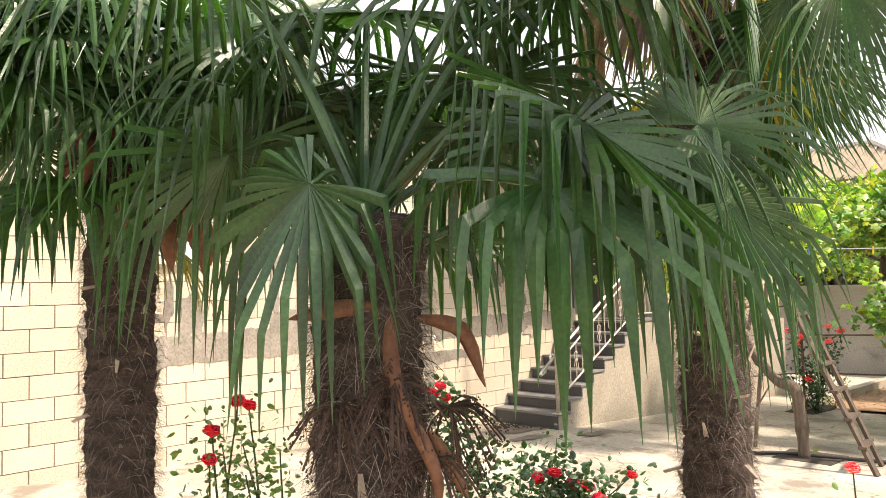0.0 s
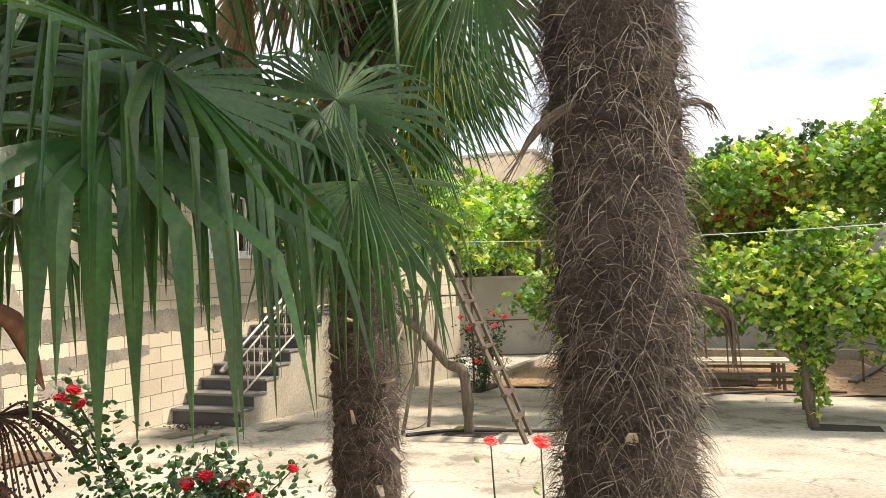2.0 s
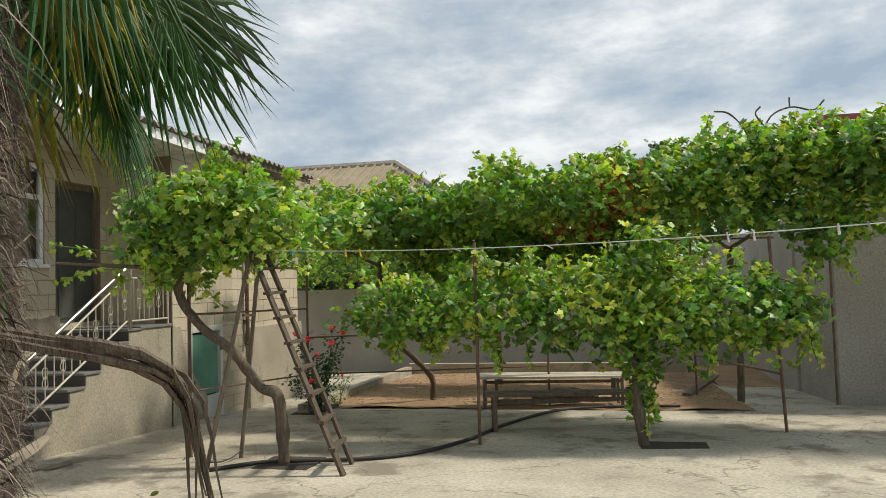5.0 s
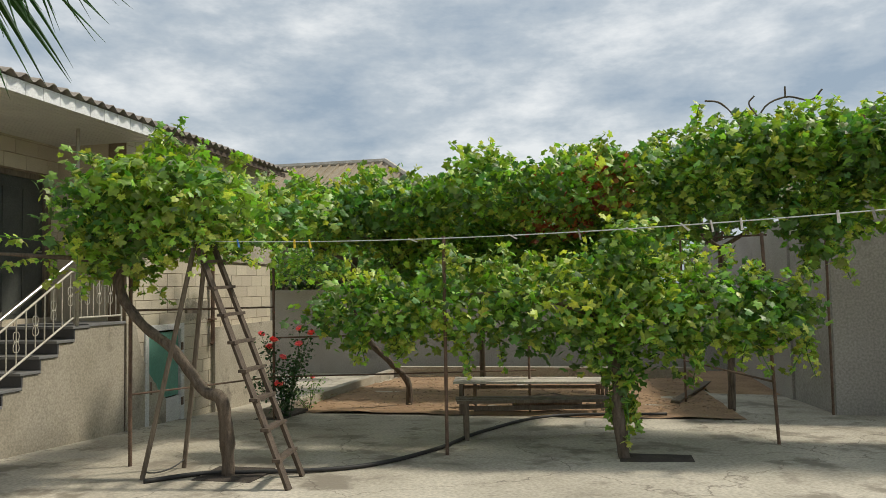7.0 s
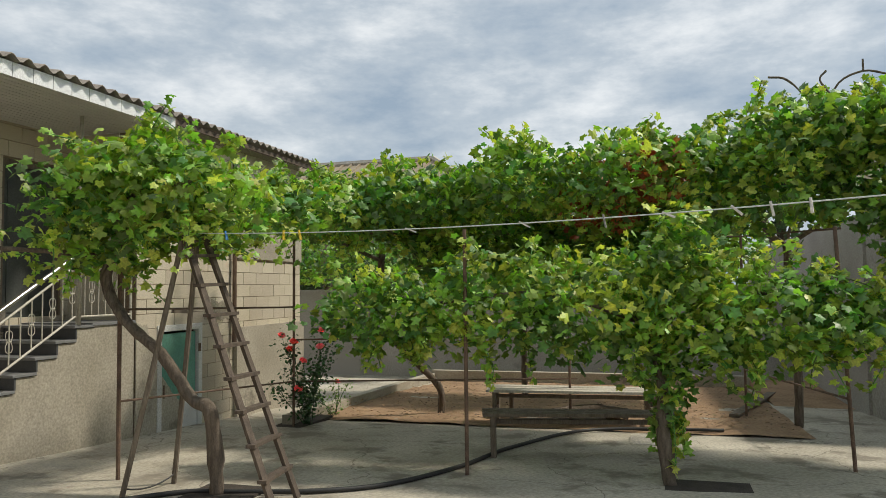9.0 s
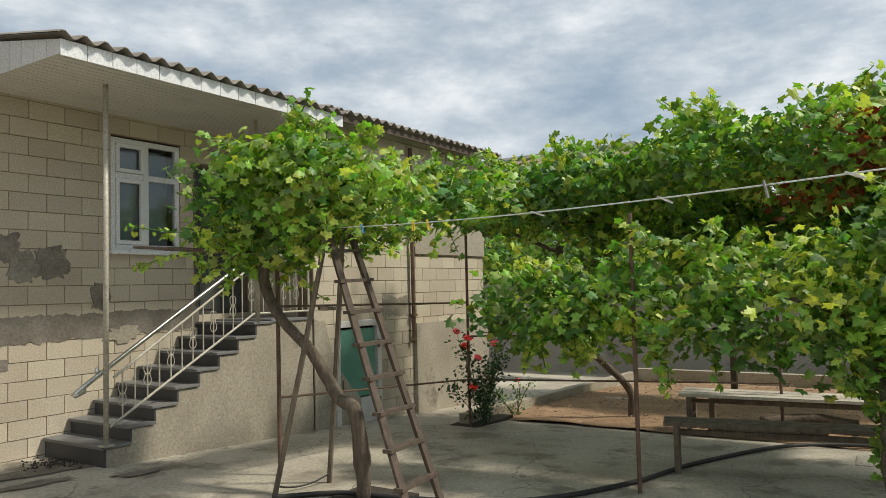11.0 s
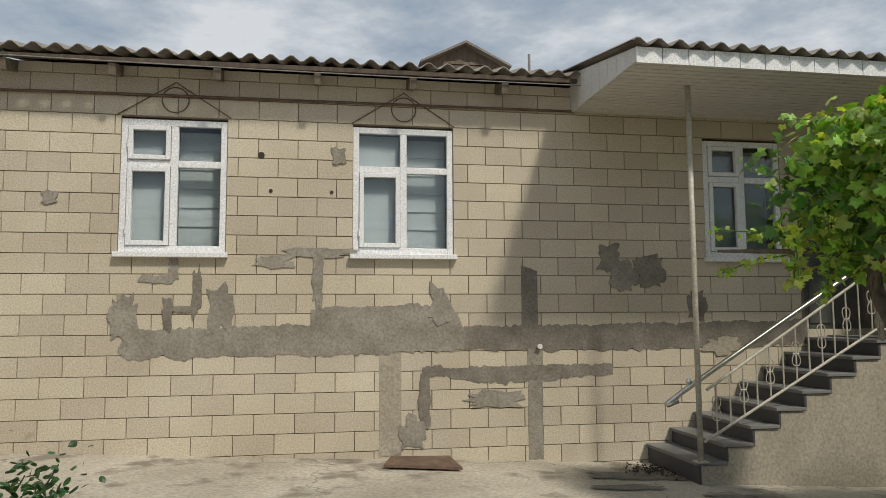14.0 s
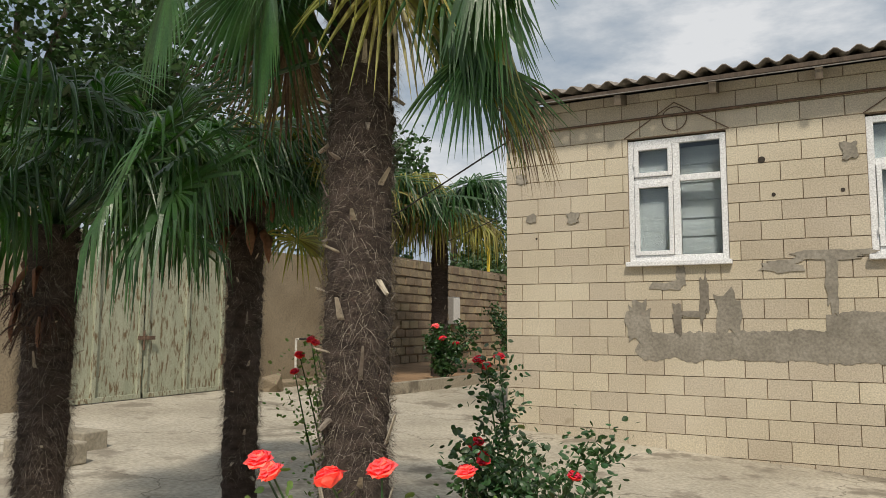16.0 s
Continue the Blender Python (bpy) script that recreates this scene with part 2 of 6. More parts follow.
INSIDE = mat("room_plaster", [(0.30, 0.31, 0.31), (0.36, 0.37, 0.37)], 2, 0.9, 0.1)
BLIND = mat("blind_and_sheet", [(0.33, 0.36, 0.37), (0.40, 0.43, 0.44)], 2, 0.8, 0.1, stretch=(0.4, 0.4, 8))
DARKPIT = mat("wet_dark_soil", [(0.035, 0.028, 0.022), (0.07, 0.056, 0.045)], 6, 0.95, 0.6)
REDROOF = mat("dark_red_metal", [(0.17, 0.045, 0.04), (0.22, 0.065, 0.055)], 3, 0.6, 0.1)
YELLOW = mat("yellow_paint", [(0.62, 0.44, 0.03), (0.70, 0.52, 0.05)], 5, 0.5, 0.05)
ROPE = mat("pale_cord", [(0.55, 0.57, 0.55), (0.66, 0.68, 0.66)], 20, 0.7, 0.1)
PEG_WHITE = mat("pale_peg", [(0.62, 0.60, 0.55), (0.72, 0.70, 0.66)], 20, 0.6, 0.05)
PEG_BLUE = mat("blue_peg", [(0.05, 0.18, 0.42), (0.08, 0.24, 0.5)], 20, 0.5, 0.05)
PEG_GREY = mat("grey_peg", [(0.22, 0.21, 0.20), (0.30, 0.29, 0.27)], 20, 0.6, 0.05)
CLAY = mat("clay_pot", [(0.42, 0.33, 0.25), (0.50, 0.41, 0.32)], 5, 0.9, 0.2)

GLASS = bpy.data.materials.new("window_glass")
GLASS.use_nodes = True
_gb = GLASS.node_tree.nodes["Principled BSDF"]
_gb.inputs["Base Color"].default_value = (0.80, 0.86, 0.88, 1)
_gb.inputs["Roughness"].default_value = 0.02
_gb.inputs["Transmission Weight"].default_value = 1.0
_gb.inputs["IOR"].default_value = 1.5

# ---- mesh helpers ----
class Mesh:
    """Collects vertices and faces of one part."""
    def __init__(self):
        self.v, self.f, self.mi = [], [], []

    def add(self, verts, faces, mi=0):
        o = len(self.v)
        self.v.extend(verts)
        self.f.extend([tuple(i + o for i in f) for f in faces])
        self.mi.extend([mi] * len(faces))
        return self

    def box(self, x0, y0, z0, x1, y1, z1, mi=0, bev=0.0):
        if not bev:
            c = [(x, y, z) for z in (z0, z1) for x, y in ((x0, y0), (x1, y0), (x1, y1), (x0, y1))]
            return self.add(c, [(3, 2, 1, 0), (4, 5, 6, 7), (0, 1, 5, 4), (1, 2, 6, 5), (2, 3, 7, 6), (3, 0, 4, 7)], mi)
        bm = bmesh.new()
        bmesh.ops.create_cube(bm, size=1)
        bmesh.ops.scale(bm, vec=(x1 - x0, y1 - y0, z1 - z0), verts=bm.verts)
        bmesh.ops.translate(bm, vec=((x0 + x1) / 2, (y0 + y1) / 2, (z0 + z1) / 2), verts=bm.verts)
        bmesh.ops.bevel(bm, geom=bm.edges[:], offset=bev, segments=2, profile=0.5, affect="EDGES")
        bm.verts.index_update()
        self.add([tuple(v.co) for v in bm.verts], [[v.index for v in f.verts] for f in bm.faces], mi)
        bm.free()
        return self

    def beam(self, a, b, w, h, mi=0, jag=0.0):
        """A squared timber from a to b."""
        a, b = Vector(a), Vector(b)
        d = (b - a).normalized()
        s = d.cross(Vector((0, 0, 1)))
        s = Vector((1, 0, 0)) if s.length < 1e-3 else s.normalized()
        u = s.cross(d)
        vs = []
        for p in (a, b):
            for i, j in ((-1, -1), (1, -1), (1, 1), (-1, 1)):
                q = p + s * (i * w / 2) + u * (j * h / 2)
                vs.append(tuple(q))
        return self.add(vs, [(3, 2, 1, 0), (4, 5, 6, 7), (0, 1, 5, 4), (1, 2, 6, 5), (2, 3, 7, 6), (3, 0, 4, 7)], mi)

    def tube(self, pts, rad, seg=8, mi=0, rough=0.0):
        pts = [Vector(p) for p in pts]
        n = len(pts)
        rads = rad if isinstance(rad, (list, tuple)) else [rad] * n
        verts, faces = [], []
        side = None
        for i, p in enumerate(pts):
            d = (pts[min(i + 1, n - 1)] - pts[max(i - 1, 0)]).normalized()
            if side is None:
                side = d.cross(Vector((0.3, 0.2, 1))) if abs(d.z) < 0.95 else d.cross(Vector((1, 0, 0)))
            side = (side - d * side.dot(d)).normalized()
            up = d.cross(side)
            for k in range(seg):
                a = 2 * math.pi * k / seg
                r = rads[i] * (1 + (rough * (noise.noise(p * 7 + Vector((k * 1.7, 0, 0)))) if rough else 0))
                verts.append(tuple(p + side * (math.cos(a) * r) + up * (math.sin(a) * r)))
        for i in range(n - 1):
            for k in range(seg):
                k2 = (k + 1) % seg
                faces.append((i * seg + k, i * seg + k2, (i + 1) * seg + k2, (i + 1) * seg + k))
        faces.append(tuple(range(seg - 1, -1, -1)))
        faces.append(tuple((n - 1) * seg + k for k in range(seg)))
        return self.add(verts, faces, mi)

    def data(self, name, mats, smooth=False):
        me = bpy.data.meshes.new(name)
        me.from_pydata(self.v, [], self.f)
        for m in (mats if isinstance(mats, (list, tuple)) else [mats]):
            me.materials.append(m)
        if isinstance(mats, (list, tuple)) and len(mats) > 1:
            me.polygons.foreach_set("material_index", self.mi)
        if smooth:
            me.polygons.foreach_set("use_smooth", [True] * len(self.f))
        me.update()
        return me


def part(name, mesh, mats, parent=None, label="", smooth=False):
    ob = new(name, mesh.data(name, mats, smooth))
    if parent is not None:
        ob.parent = parent
    if label:
        ob["label"] = label
    return ob


def thing(name, label, category, group="", at=(0, 0, 0)):
    ob = new(name)
    ob.location = at
    return tagged(ob, label, category, group)


def kid(name, mesh, mats, parent, label="", smooth=False):
    """A part given in world coordinates under a thing that stands elsewhere."""
    ob = part(name, mesh, mats, parent, label, smooth)
    p = parent
    off = Vector((0, 0, 0))
    while p is not None:
        off += p.location
        p = p.parent
    ob.location = -off
    return ob


def structure(name, mesh, mats, label="", category="", smooth=False):
    return tagged(part(name, mesh, mats, None, "", smooth), label, category, "", "structure")


def gz(x):
    """Height of the sloping yard."""
    return -0.052 * max(-9.0, min(26.0, x))


rng = random.Random(7)
def U(a, b):
    return rng.uniform(a, b)


def arc(a, b, sag, n=8):
    a, b = Vector(a), Vector(b)
    return [a.lerp(b, i / n) - Vector((0, 0, sag * 4 * (i / n) * (1 - i / n))) for i in range(n + 1)]


def bend(pts, n=6):
    """A smooth line through the points."""
    pts = [Vector(p) for p in pts]
    q = [pts[0] * 2 - pts[1]] + pts + [pts[-1] * 2 - pts[-2]]
    out = []
    for i in range(1, len(q) - 2):
        for k in range(n):
            t = k / n
            a, b, c, d = q[i - 1], q[i], q[i + 1], q[i + 2]
            out.append(0.5 * ((2 * b) + (c - a) * t + (2 * a - 5 * b + 4 * c - d) * t * t + (3 * b - a - 3 * c + d) * t ** 3))
    return out + [pts[-1]]

# ---- ground ----
m = Mesh()
xs = [-2500, -300, -60, -9] + [i * 0.5 for i in range(-17, 52)] + [26, 60, 300, 2500]
ys = [-2500, -300, -60, -20] + [i * 0.5 for i in range(-39, 41)] + [21, 60, 300, 2500]
for x in xs:
    for y in ys:
        b = 0.012 * noise.noise(Vector((x * 0.5, y * 0.5, 0))) if -9 < x < 26 and -20 < y < 21 else 0
        m.v.append((x, y, gz(x) + b))
ny = len(ys)
m.add([], [])
m.f = [(i * ny + j, (i + 1) * ny + j, (i + 1) * ny + j + 1, i * ny + j + 1) for i in range(len(xs) - 1) for j in range(ny - 1)]
m.mi = [0] * len(m.f)
structure("ground", m, CONCRETE, "stained pale concrete yard with cracks and damp patches", "ground", True)


def patch_outline(cx, cy, w, h, n=26, jag=0.25, seed=0):
    out = []
    for i in range(n):
        a = 2 * math.pi * i / n
        r = 1 + jag * noise.noise(Vector((math.cos(a) * 2.2, math.sin(a) * 2.2, seed * 3.1))) + jag * 0.6 * noise.noise(
            Vector((math.cos(a) * 6, math.sin(a) * 6, seed * 5.7)))
        ex = abs(math.cos(a)) ** 0.6 * (1 if math.cos(a) > 0 else -1)
        ey = abs(math.sin(a)) ** 0.6 * (1 if math.sin(a) > 0 else -1)
        out.append((cx + ex * w / 2 * r, cy + ey * h / 2 * r))
    return out

# ---- house ----
H_END, H_TOP, EAST, FWD = 14.6, 3.78, 10.0, -1.1
OPENINGS = [(1.46, 2.49, 1.87, 3.26), (3.77, 4.84, 1.87, 3.26), (7.76, 8.73, 1.87, 3.26), (8.93, 9.87, 0.98, 3.05)]
HATCH = [(10.42, 11.44, -0.72, 0.9)]


def wall_with_holes(x0, x1, z0, z1, y0, y1, holes):
    m = Mesh()
    xs = sorted({x0, x1, *[h[0] for h in holes], *[h[1] for h in holes]})
    zs = sorted({z0, z1, *[h[2] for h in holes], *[h[3] for h in holes]})
    xs = [x for x in xs if x0 <= x <= x1]
    for a, b in zip(xs, xs[1:]):
        run = None
        for c, d in zip(zs, zs[1:]):
            mx, mz = (a + b) / 2, (c + d) / 2
            solid = not any(h[0] < mx < h[1] and h[2] < mz < h[3] for h in holes)
            if solid:
                run = (run[0], d) if run else (c, d)
            if (not solid or d == zs[-1]) and run:
                m.box(a, y0, run[0], b, y1, run[1])
                run = None
    return m


wall_front = structure("wall_front", wall_with_holes(0, EAST + 0.3, -1.6, H_TOP, 0.012, 0.3, OPENINGS), MORTAR,
                       "house wall of sawn limestone blocks with dark pointed joints", "wall")
wall_east = structure("wall_east", wall_with_holes(EAST + 0.012, H_END, -1.6, H_TOP, FWD + 0.012, FWD + 0.3, HATCH), MORTAR,
                      "forward part of the house wall in sawn limestone blocks", "wall")
structure("wall_return", Mesh().box(EAST, FWD + 0.3, -1.6, EAST + 0.3, 0.012, H_TOP), BLOCK_FAR, "limestone return wall closing the porch", "wall")
structure("wall_cellar", Mesh().box(10.4, FWD + 0.75, -1.0, 11.5, FWD + 0.8, 1.0), INSIDE, "plain wall behind the basement door", "wall")
structure("wall_side", Mesh().box(0, 0.3, -1.2, 0.3, 8.5, H_TOP), BLOCK_FAR, "limestone side wall of the house", "wall")
structure("wall_end", Mesh().box(H_END - 0.3, FWD + 0.3, -1.6, H_END, 8.5, H_TOP), BLOCK_FAR, "limestone end wall of the house", "wall")
structure("wall_rear", Mesh().box(0.3, 8.2, -1.6, H_END - 0.3, 8.5, H_TOP), BLOCK_FAR, "limestone rear wall of the house", "wall")
structure("ceiling", Mesh().box(0.3, 0.3, 3.6, H_END - 0.3, 8.2, 3.7), INSIDE, "plain ceiling inside the house", "ceiling")
structure("floor", Mesh().box(0.3, 0.3, 0.85, H_END - 0.3, 8.2, 0.95), INSIDE, "plain floor inside the house", "floor")
structure("partition", Mesh().box(0.3, 2.6, 0.95, H_END - 0.3, 2.7, 3.6), INSIDE, "plain inner wall of the house", "wall")

# corrugated roof
def corrugated(x0, x1, ya, za, yb, zb, pitch=0.2, amp=0.032, thick=0.012, per=6):
    m = Mesh()
    n = int((x1 - x0) / pitch * per)
    slope = Vector((0, yb - ya, zb - za))
    k = max(2, int(slope.length / 1.2))
    rows = []
    for j in range(k + 1):
        t = j / k
        for side in (0, 1):
            row = []
            for i in range(n + 1):
                x = x0 + (x1 - x0) * i / n
                z = za + (zb - za) * t + amp * math.sin(2 * math.pi * (x - x0) / pitch) - side * thick
                row.append((x, ya + (yb - ya) * t, z))
            rows.append(row)
    for row in rows:
        m.v.extend(row)
    w = n + 1
    for j in range(k):
        for i in range(n):
            a, b = 2 * j * w + i, 2 * (j + 1) * w + i
            m.f.append((a, a + 1, b + 1, b))
            a, b = (2 * j + 1) * w + i, (2 * j + 3) * w + i
            m.f.append((a, b, b + 1, a + 1))
    for i in range(n):
        m.f.append((w + i, w + i + 1, i + 1, i))
    m.mi = [0] * len(m.f)
    return m


structure("roof_front", corrugated(-0.12, H_END + 0.2, -0.34, 3.83, 4.6, 5.1), ROOF, "weathered grey corrugated fibre-cement roof", "roof", True)
structure("roof_east", corrugated(EAST - 0.02, H_END + 0.2, FWD - 0.36, 3.80, 0.9, 4.18), ROOF, "weathered corrugated roof over the forward part of the house", "roof", True)
structure("trim_east", Mesh().box(EAST, FWD - 0.30, 3.66, H_END + 0.1, FWD - 0.27, 3.74), DARKWOOD, "weathered board under the eave", "trim")
structure("roof_rear", corrugated(-0.12, H_END + 0.2, 8.9, 3.83, 4.6, 5.1), ROOF, "weathered grey corrugated fibre-cement roof", "roof", True)
structure("gable", Mesh().add([(0, 0.0, 3.78), (0, 8.5, 3.78), (0, 4.6, 4.98), (0.28, 0.0, 3.78), (0.28, 8.5, 3.78), (0.28, 4.6, 4.98)],
                              [(0, 2, 1), (3, 4, 5), (0, 3, 5, 2), (2, 5, 4, 1)]), BLOCK_FAR, "limestone gable under the roof", "wall")
for i in range(9):
    x = 0.45 + i * 0.98
    if x > 6.1:
        break
    tagged(part("rafter_end", Mesh().beam((x, 0.1, 3.74), (x, -0.3, 3.64), 0.07, 0.11), OLDWOOD), "", "", "", "structure")
structure("trim", Mesh().beam((-0.1, -0.31, 3.72), (6.15, -0.30, 3.755), 0.03, 0.045), DARKWOOD, "thin weathered batten under the eave", "trim")

# conduit and pediment lines above the windows
conduit = thing("conduit", "thin dark cable conduit clipped along the house wall", "cable")
part("pipe", Mesh().tube([(0.02, -0.025, 3.46), (1.2, -0.025, 3.475), (6.2, -0.025, 3.5)], 0.014, 6), RUST, conduit)
cable = tagged(part("eave_cable", Mesh().tube(arc((-0.1, -0.33, 3.72), (6.2, -0.33, 3.70), 0.015, 20), 0.006, 5), PEG_GREY), "pale cable running under the eave of the house", "cable")
for c in (1.975, 4.305):
    ped = thing("wall_ornament", "dark wire triangle and ring above the window", "ornament", "ornaments above windows")
    part("gable_wire", Mesh().tube([(c - 0.55, -0.012, 3.27), (c, -0.012, 3.62), (c + 0.55, -0.012, 3.27)], 0.006, 5), RUST, ped)
    part("ring", Mesh().tube([(c + 0.13 * math.cos(a * math.pi / 12), -0.012, 3.44 + 0.13 * math.sin(a * math.pi / 12)) for a in range(25)], 0.006, 5), RUST, ped)


def window(name, x0, x1, z0, z1, tilt_left, label):
    """White plastic window: fixed frame, opening leaf, mullions, panes, sill and a blind behind."""
    w = thing(name, label, "window", at=(x0, 0, z0))
    w["kind"] = "structure"
    W, Hh = x1 - x0, z1 - z0
    f = Mesh()
    t = 0.065
    y0, y1 = 0.02, 0.085
    f.box(0, y0, 0.02, t, y1, Hh - 0.02, 0, 0.006).box(W - t, y0, 0.02, W, y1, Hh - 0.02, 0, 0.006)
    f.box(t, y0, Hh - 0.02 - t, W - t, y1, Hh - 0.02, 0, 0.006).box(t, y0, 0.02, W - t, y1, 0.02 + t, 0, 0.006)
    part("window_frame", f, PVC, w, "white plastic frame")
    mid, tr = W * 0.5, Hh * 0.66
    part("mullion", Mesh().box(mid - 0.035, y0, 0.085, mid + 0.035, y1, Hh - 0.085, 0, 0.006), PVC, w)
    part("transom", Mesh().box(t, y0 + 0.003, tr - 0.035, mid - 0.035, y1, tr + 0.035, 0, 0.006), PVC, w)
    part("transom", Mesh().box(mid + 0.035, y0 + 0.003, tr - 0.035, W - t, y1, tr + 0.035, 0, 0.006), PVC, w)
    sash = Mesh()
    leaves = [(t, mid - 0.035, 0.085, tr - 0.035)]
    if tilt_left:
        leaves.append((t, mid - 0.035, tr + 0.035, Hh - 0.085))
    for a, b, c, d in leaves:
        s = Mesh()
        q = 0.05
        s.box(a + 0.004, 0.0, c + 0.004, a + q, 0.05, d - 0.004, 0, 0.005).box(b - q, 0.0, c + 0.004, b - 0.004, 0.05, d - 0.004, 0, 0.005)
        s.box(a + q, 0.0, d - q, b - q, 0.05, d - 0.004, 0, 0.005).box(a + q, 0.0, c + 0.004, b - q, 0.05, c + q, 0, 0.005)
        sa = part("sash", s, PVC, w, "white opening leaf")
        part("hinge", Mesh().tube([(a + 0.002, -0.004, c + 0.12), (a + 0.002, -0.004, c + 0.19)], 0.008, 6), PVC, sa)
    cells = [(t, mid - 0.035, 0.085, tr - 0.035), (mid + 0.035, W - t, 0.085, tr - 0.035), (t, mid - 0.035, tr + 0.035, Hh - 0.085),
             (mid + 0.035, W - t, tr + 0.035, Hh - 0.085)]
    for a, b, c, d in cells:
        g = part("pane", Mesh().box(a, 0.052, c, b, 0.058, d), GLASS, w, "clear window glass")
        g.visible_shadow = False
    part("window_sill", Mesh().box(-0.03, -0.07, -0.035, W + 0.03, 0.02, 0.016, 0, 0.006), PVC, w, "white sill")
    # added blue-grey sheet, standing in for sky reflected in the left panes
    part("reflection_sheet", Mesh().box(t, 0.12, 0.09, mid - 0.04, 0.125, Hh - 0.09), BLIND, w, "added grey sheet imitating sky reflected in the left panes")
    bl = Mesh()
    for i in range(12):
        z = 0.1 + i * (Hh - 0.2) / 12
        bl.box(mid + 0.02, 0.2 + 0.012 * (i % 2), z, W - 0.06, 0.208 + 0.012 * (i % 2), z + (Hh - 0.2) / 12)
    part("blind", bl, BLIND, w, "grey slatted blind behind the glass")
    return w


window("window_1", *OPENINGS[0], True, "white plastic window with open-in leaf in the limestone wall")
window("window_2", *OPENINGS[1], False, "white plastic two-leaf window in the limestone wall")
window("window_3", *OPENINGS[2], True, "white plastic window under the porch canopy")

door = thing("door_1", "dark panelled house door at the top of the steps", "door", at=(8.93, 0, 0.98))
door["kind"] = "structure"
d = Mesh().box(0, 0.05, 0, 0.07, 0.14, 2.07).box(0.87, 0.05, 0, 0.94, 0.14, 2.07).box(0.07, 0.05, 2.0, 0.87, 0.14, 2.07)
part("door_frame", d, OLDWOOD, door)
d = Mesh().box(0.07, 0.09, 0.01, 0.87, 0.13, 2.0)
for a, b in ((0.15, 0.43), (0.5, 0.78)):
    for c, e in ((0.15, 0.85), (1.0, 1.85)):
        d.box(a, 0.078, c, b, 0.09, e, 0, 0.004)
part("door_leaf", d, DARKDOOR, door)
part("door_handle", Mesh().tube([(0.81, 0.085, 1.0), (0.81, 0.05, 1.0), (0.71, 0.05, 1.0)], 0.01, 6), CHROME, door)

hatch = thing("door_2", "low basement door, green panel above chipped white panel", "door", at=(10.42, FWD, -0.72))
hatch["kind"] = "structure"
d = Mesh().box(0, -0.02, 0, 0.09, 0.08, 1.62, 0, 0.006).box(0.93, -0.02, 0, 1.02, 0.08, 1.62, 0, 0.006).box(0.09, -0.02, 1.53, 0.93, 0.08, 1.62, 0, 0.006)
part("door_frame", d, WHITE_PAINT, hatch, "chipped white frame")
part("upper_panel", Mesh().box(0.13, 0.012, 0.52, 0.89, 0.04, 1.5, 0, 0.004), GREEN_PAINT, hatch, "green painted panel")
part("lower_panel", Mesh().box(0.09, 0.015, 0.02, 0.93, 0.05, 0.5, 0, 0.004), WHITE_PAINT, hatch, "chipped white panel")
for z in (0.35, 1.2):
    part("hinge", Mesh().box(0.92, -0.032, z, 0.97, -0.018, z + 0.12), RUST, hatch)
part("latch", Mesh().tube([(0.12, -0.03, 0.62), (0.12, -0.03, 0.8)], 0.012, 6), RUST, hatch)

# plastered end of the wall, proud of the blocks, and the drain pipe beside it
structure("wall_plaster_end", Mesh().box(12.3, FWD - 0.07, -1.6, H_END + 0.02, FWD, 0.78), PLASTER, "rough grey-beige plaster on the end of the house wall", "wall")
structure("wall_plaster_upper", Mesh().box(12.36, FWD - 0.035, 1.9, H_END, FWD, 2.4), PLASTER, "grey plaster band above the blocks", "wall")
drain = thing("drain_pipe", "thin rusty drain pipe down the house wall", "pipe")
part("pipe", Mesh().tube([(12.2, FWD - 0.06, 0.5), (12.24, FWD - 0.06, 0.56), (12.24, FWD - 0.06, 3.6)], 0.035, 8), RUST, drain)
for z in (0.9, 2.2):
    part("bracket", Mesh().box(12.18, FWD - 0.1, z, 12.3, FWD, z + 0.03), RUST, drain)


def wall_patch(outline, depth, material, label):
    """A thin skin of cement on the wall with an uneven outline."""
    m = Mesh()
    n = len(outline)
    m.v = [(x, -depth, z) for x, z in outline] + [(x * 1.0, 0.006, z) for x, z in outline]
    m.f = [tuple(range(n))[::-1]] + [(i, (i + 1) % n, n + (i + 1) % n, n + i) for i in range(n)]
    m.f[0] = tuple(range(n))
    m.mi = [0] * len(m.f)
    return tagged(part("cement_patch", m, material), label, "plaster patch", "cement patches", "structure")


def band(x0, x1, zt, zb, step=0.025, jag=0.045, seed=1):
    """Ragged strip outline; zt and zb give the edges along x."""
    n = int((x1 - x0) / step)
    top, bot = [], []
    for i in range(n + 1):
        x = x0 + (x1 - x0) * i / n
        top.append((x, zt(x) + jag * noise.noise(Vector((x * 4, seed, 0))) + jag * 0.7 * noise.noise(Vector((x * 21, seed, 2)))))
        bot.append((x, zb(x) + jag * noise.noise(Vector((x * 5, seed, 7))) + jag * 0.8 * noise.noise(Vector((x * 19, seed, 9)))))
    return bot + top[::-1]


def lin(*pts):
    def f(x):
        for (a, p), (b, q) in zip(pts, pts[1:]):
            if x <= b:
                return p + (q - p) * max(0, (x - a)) / (b - a)
        return pts[-1][1]
    return f


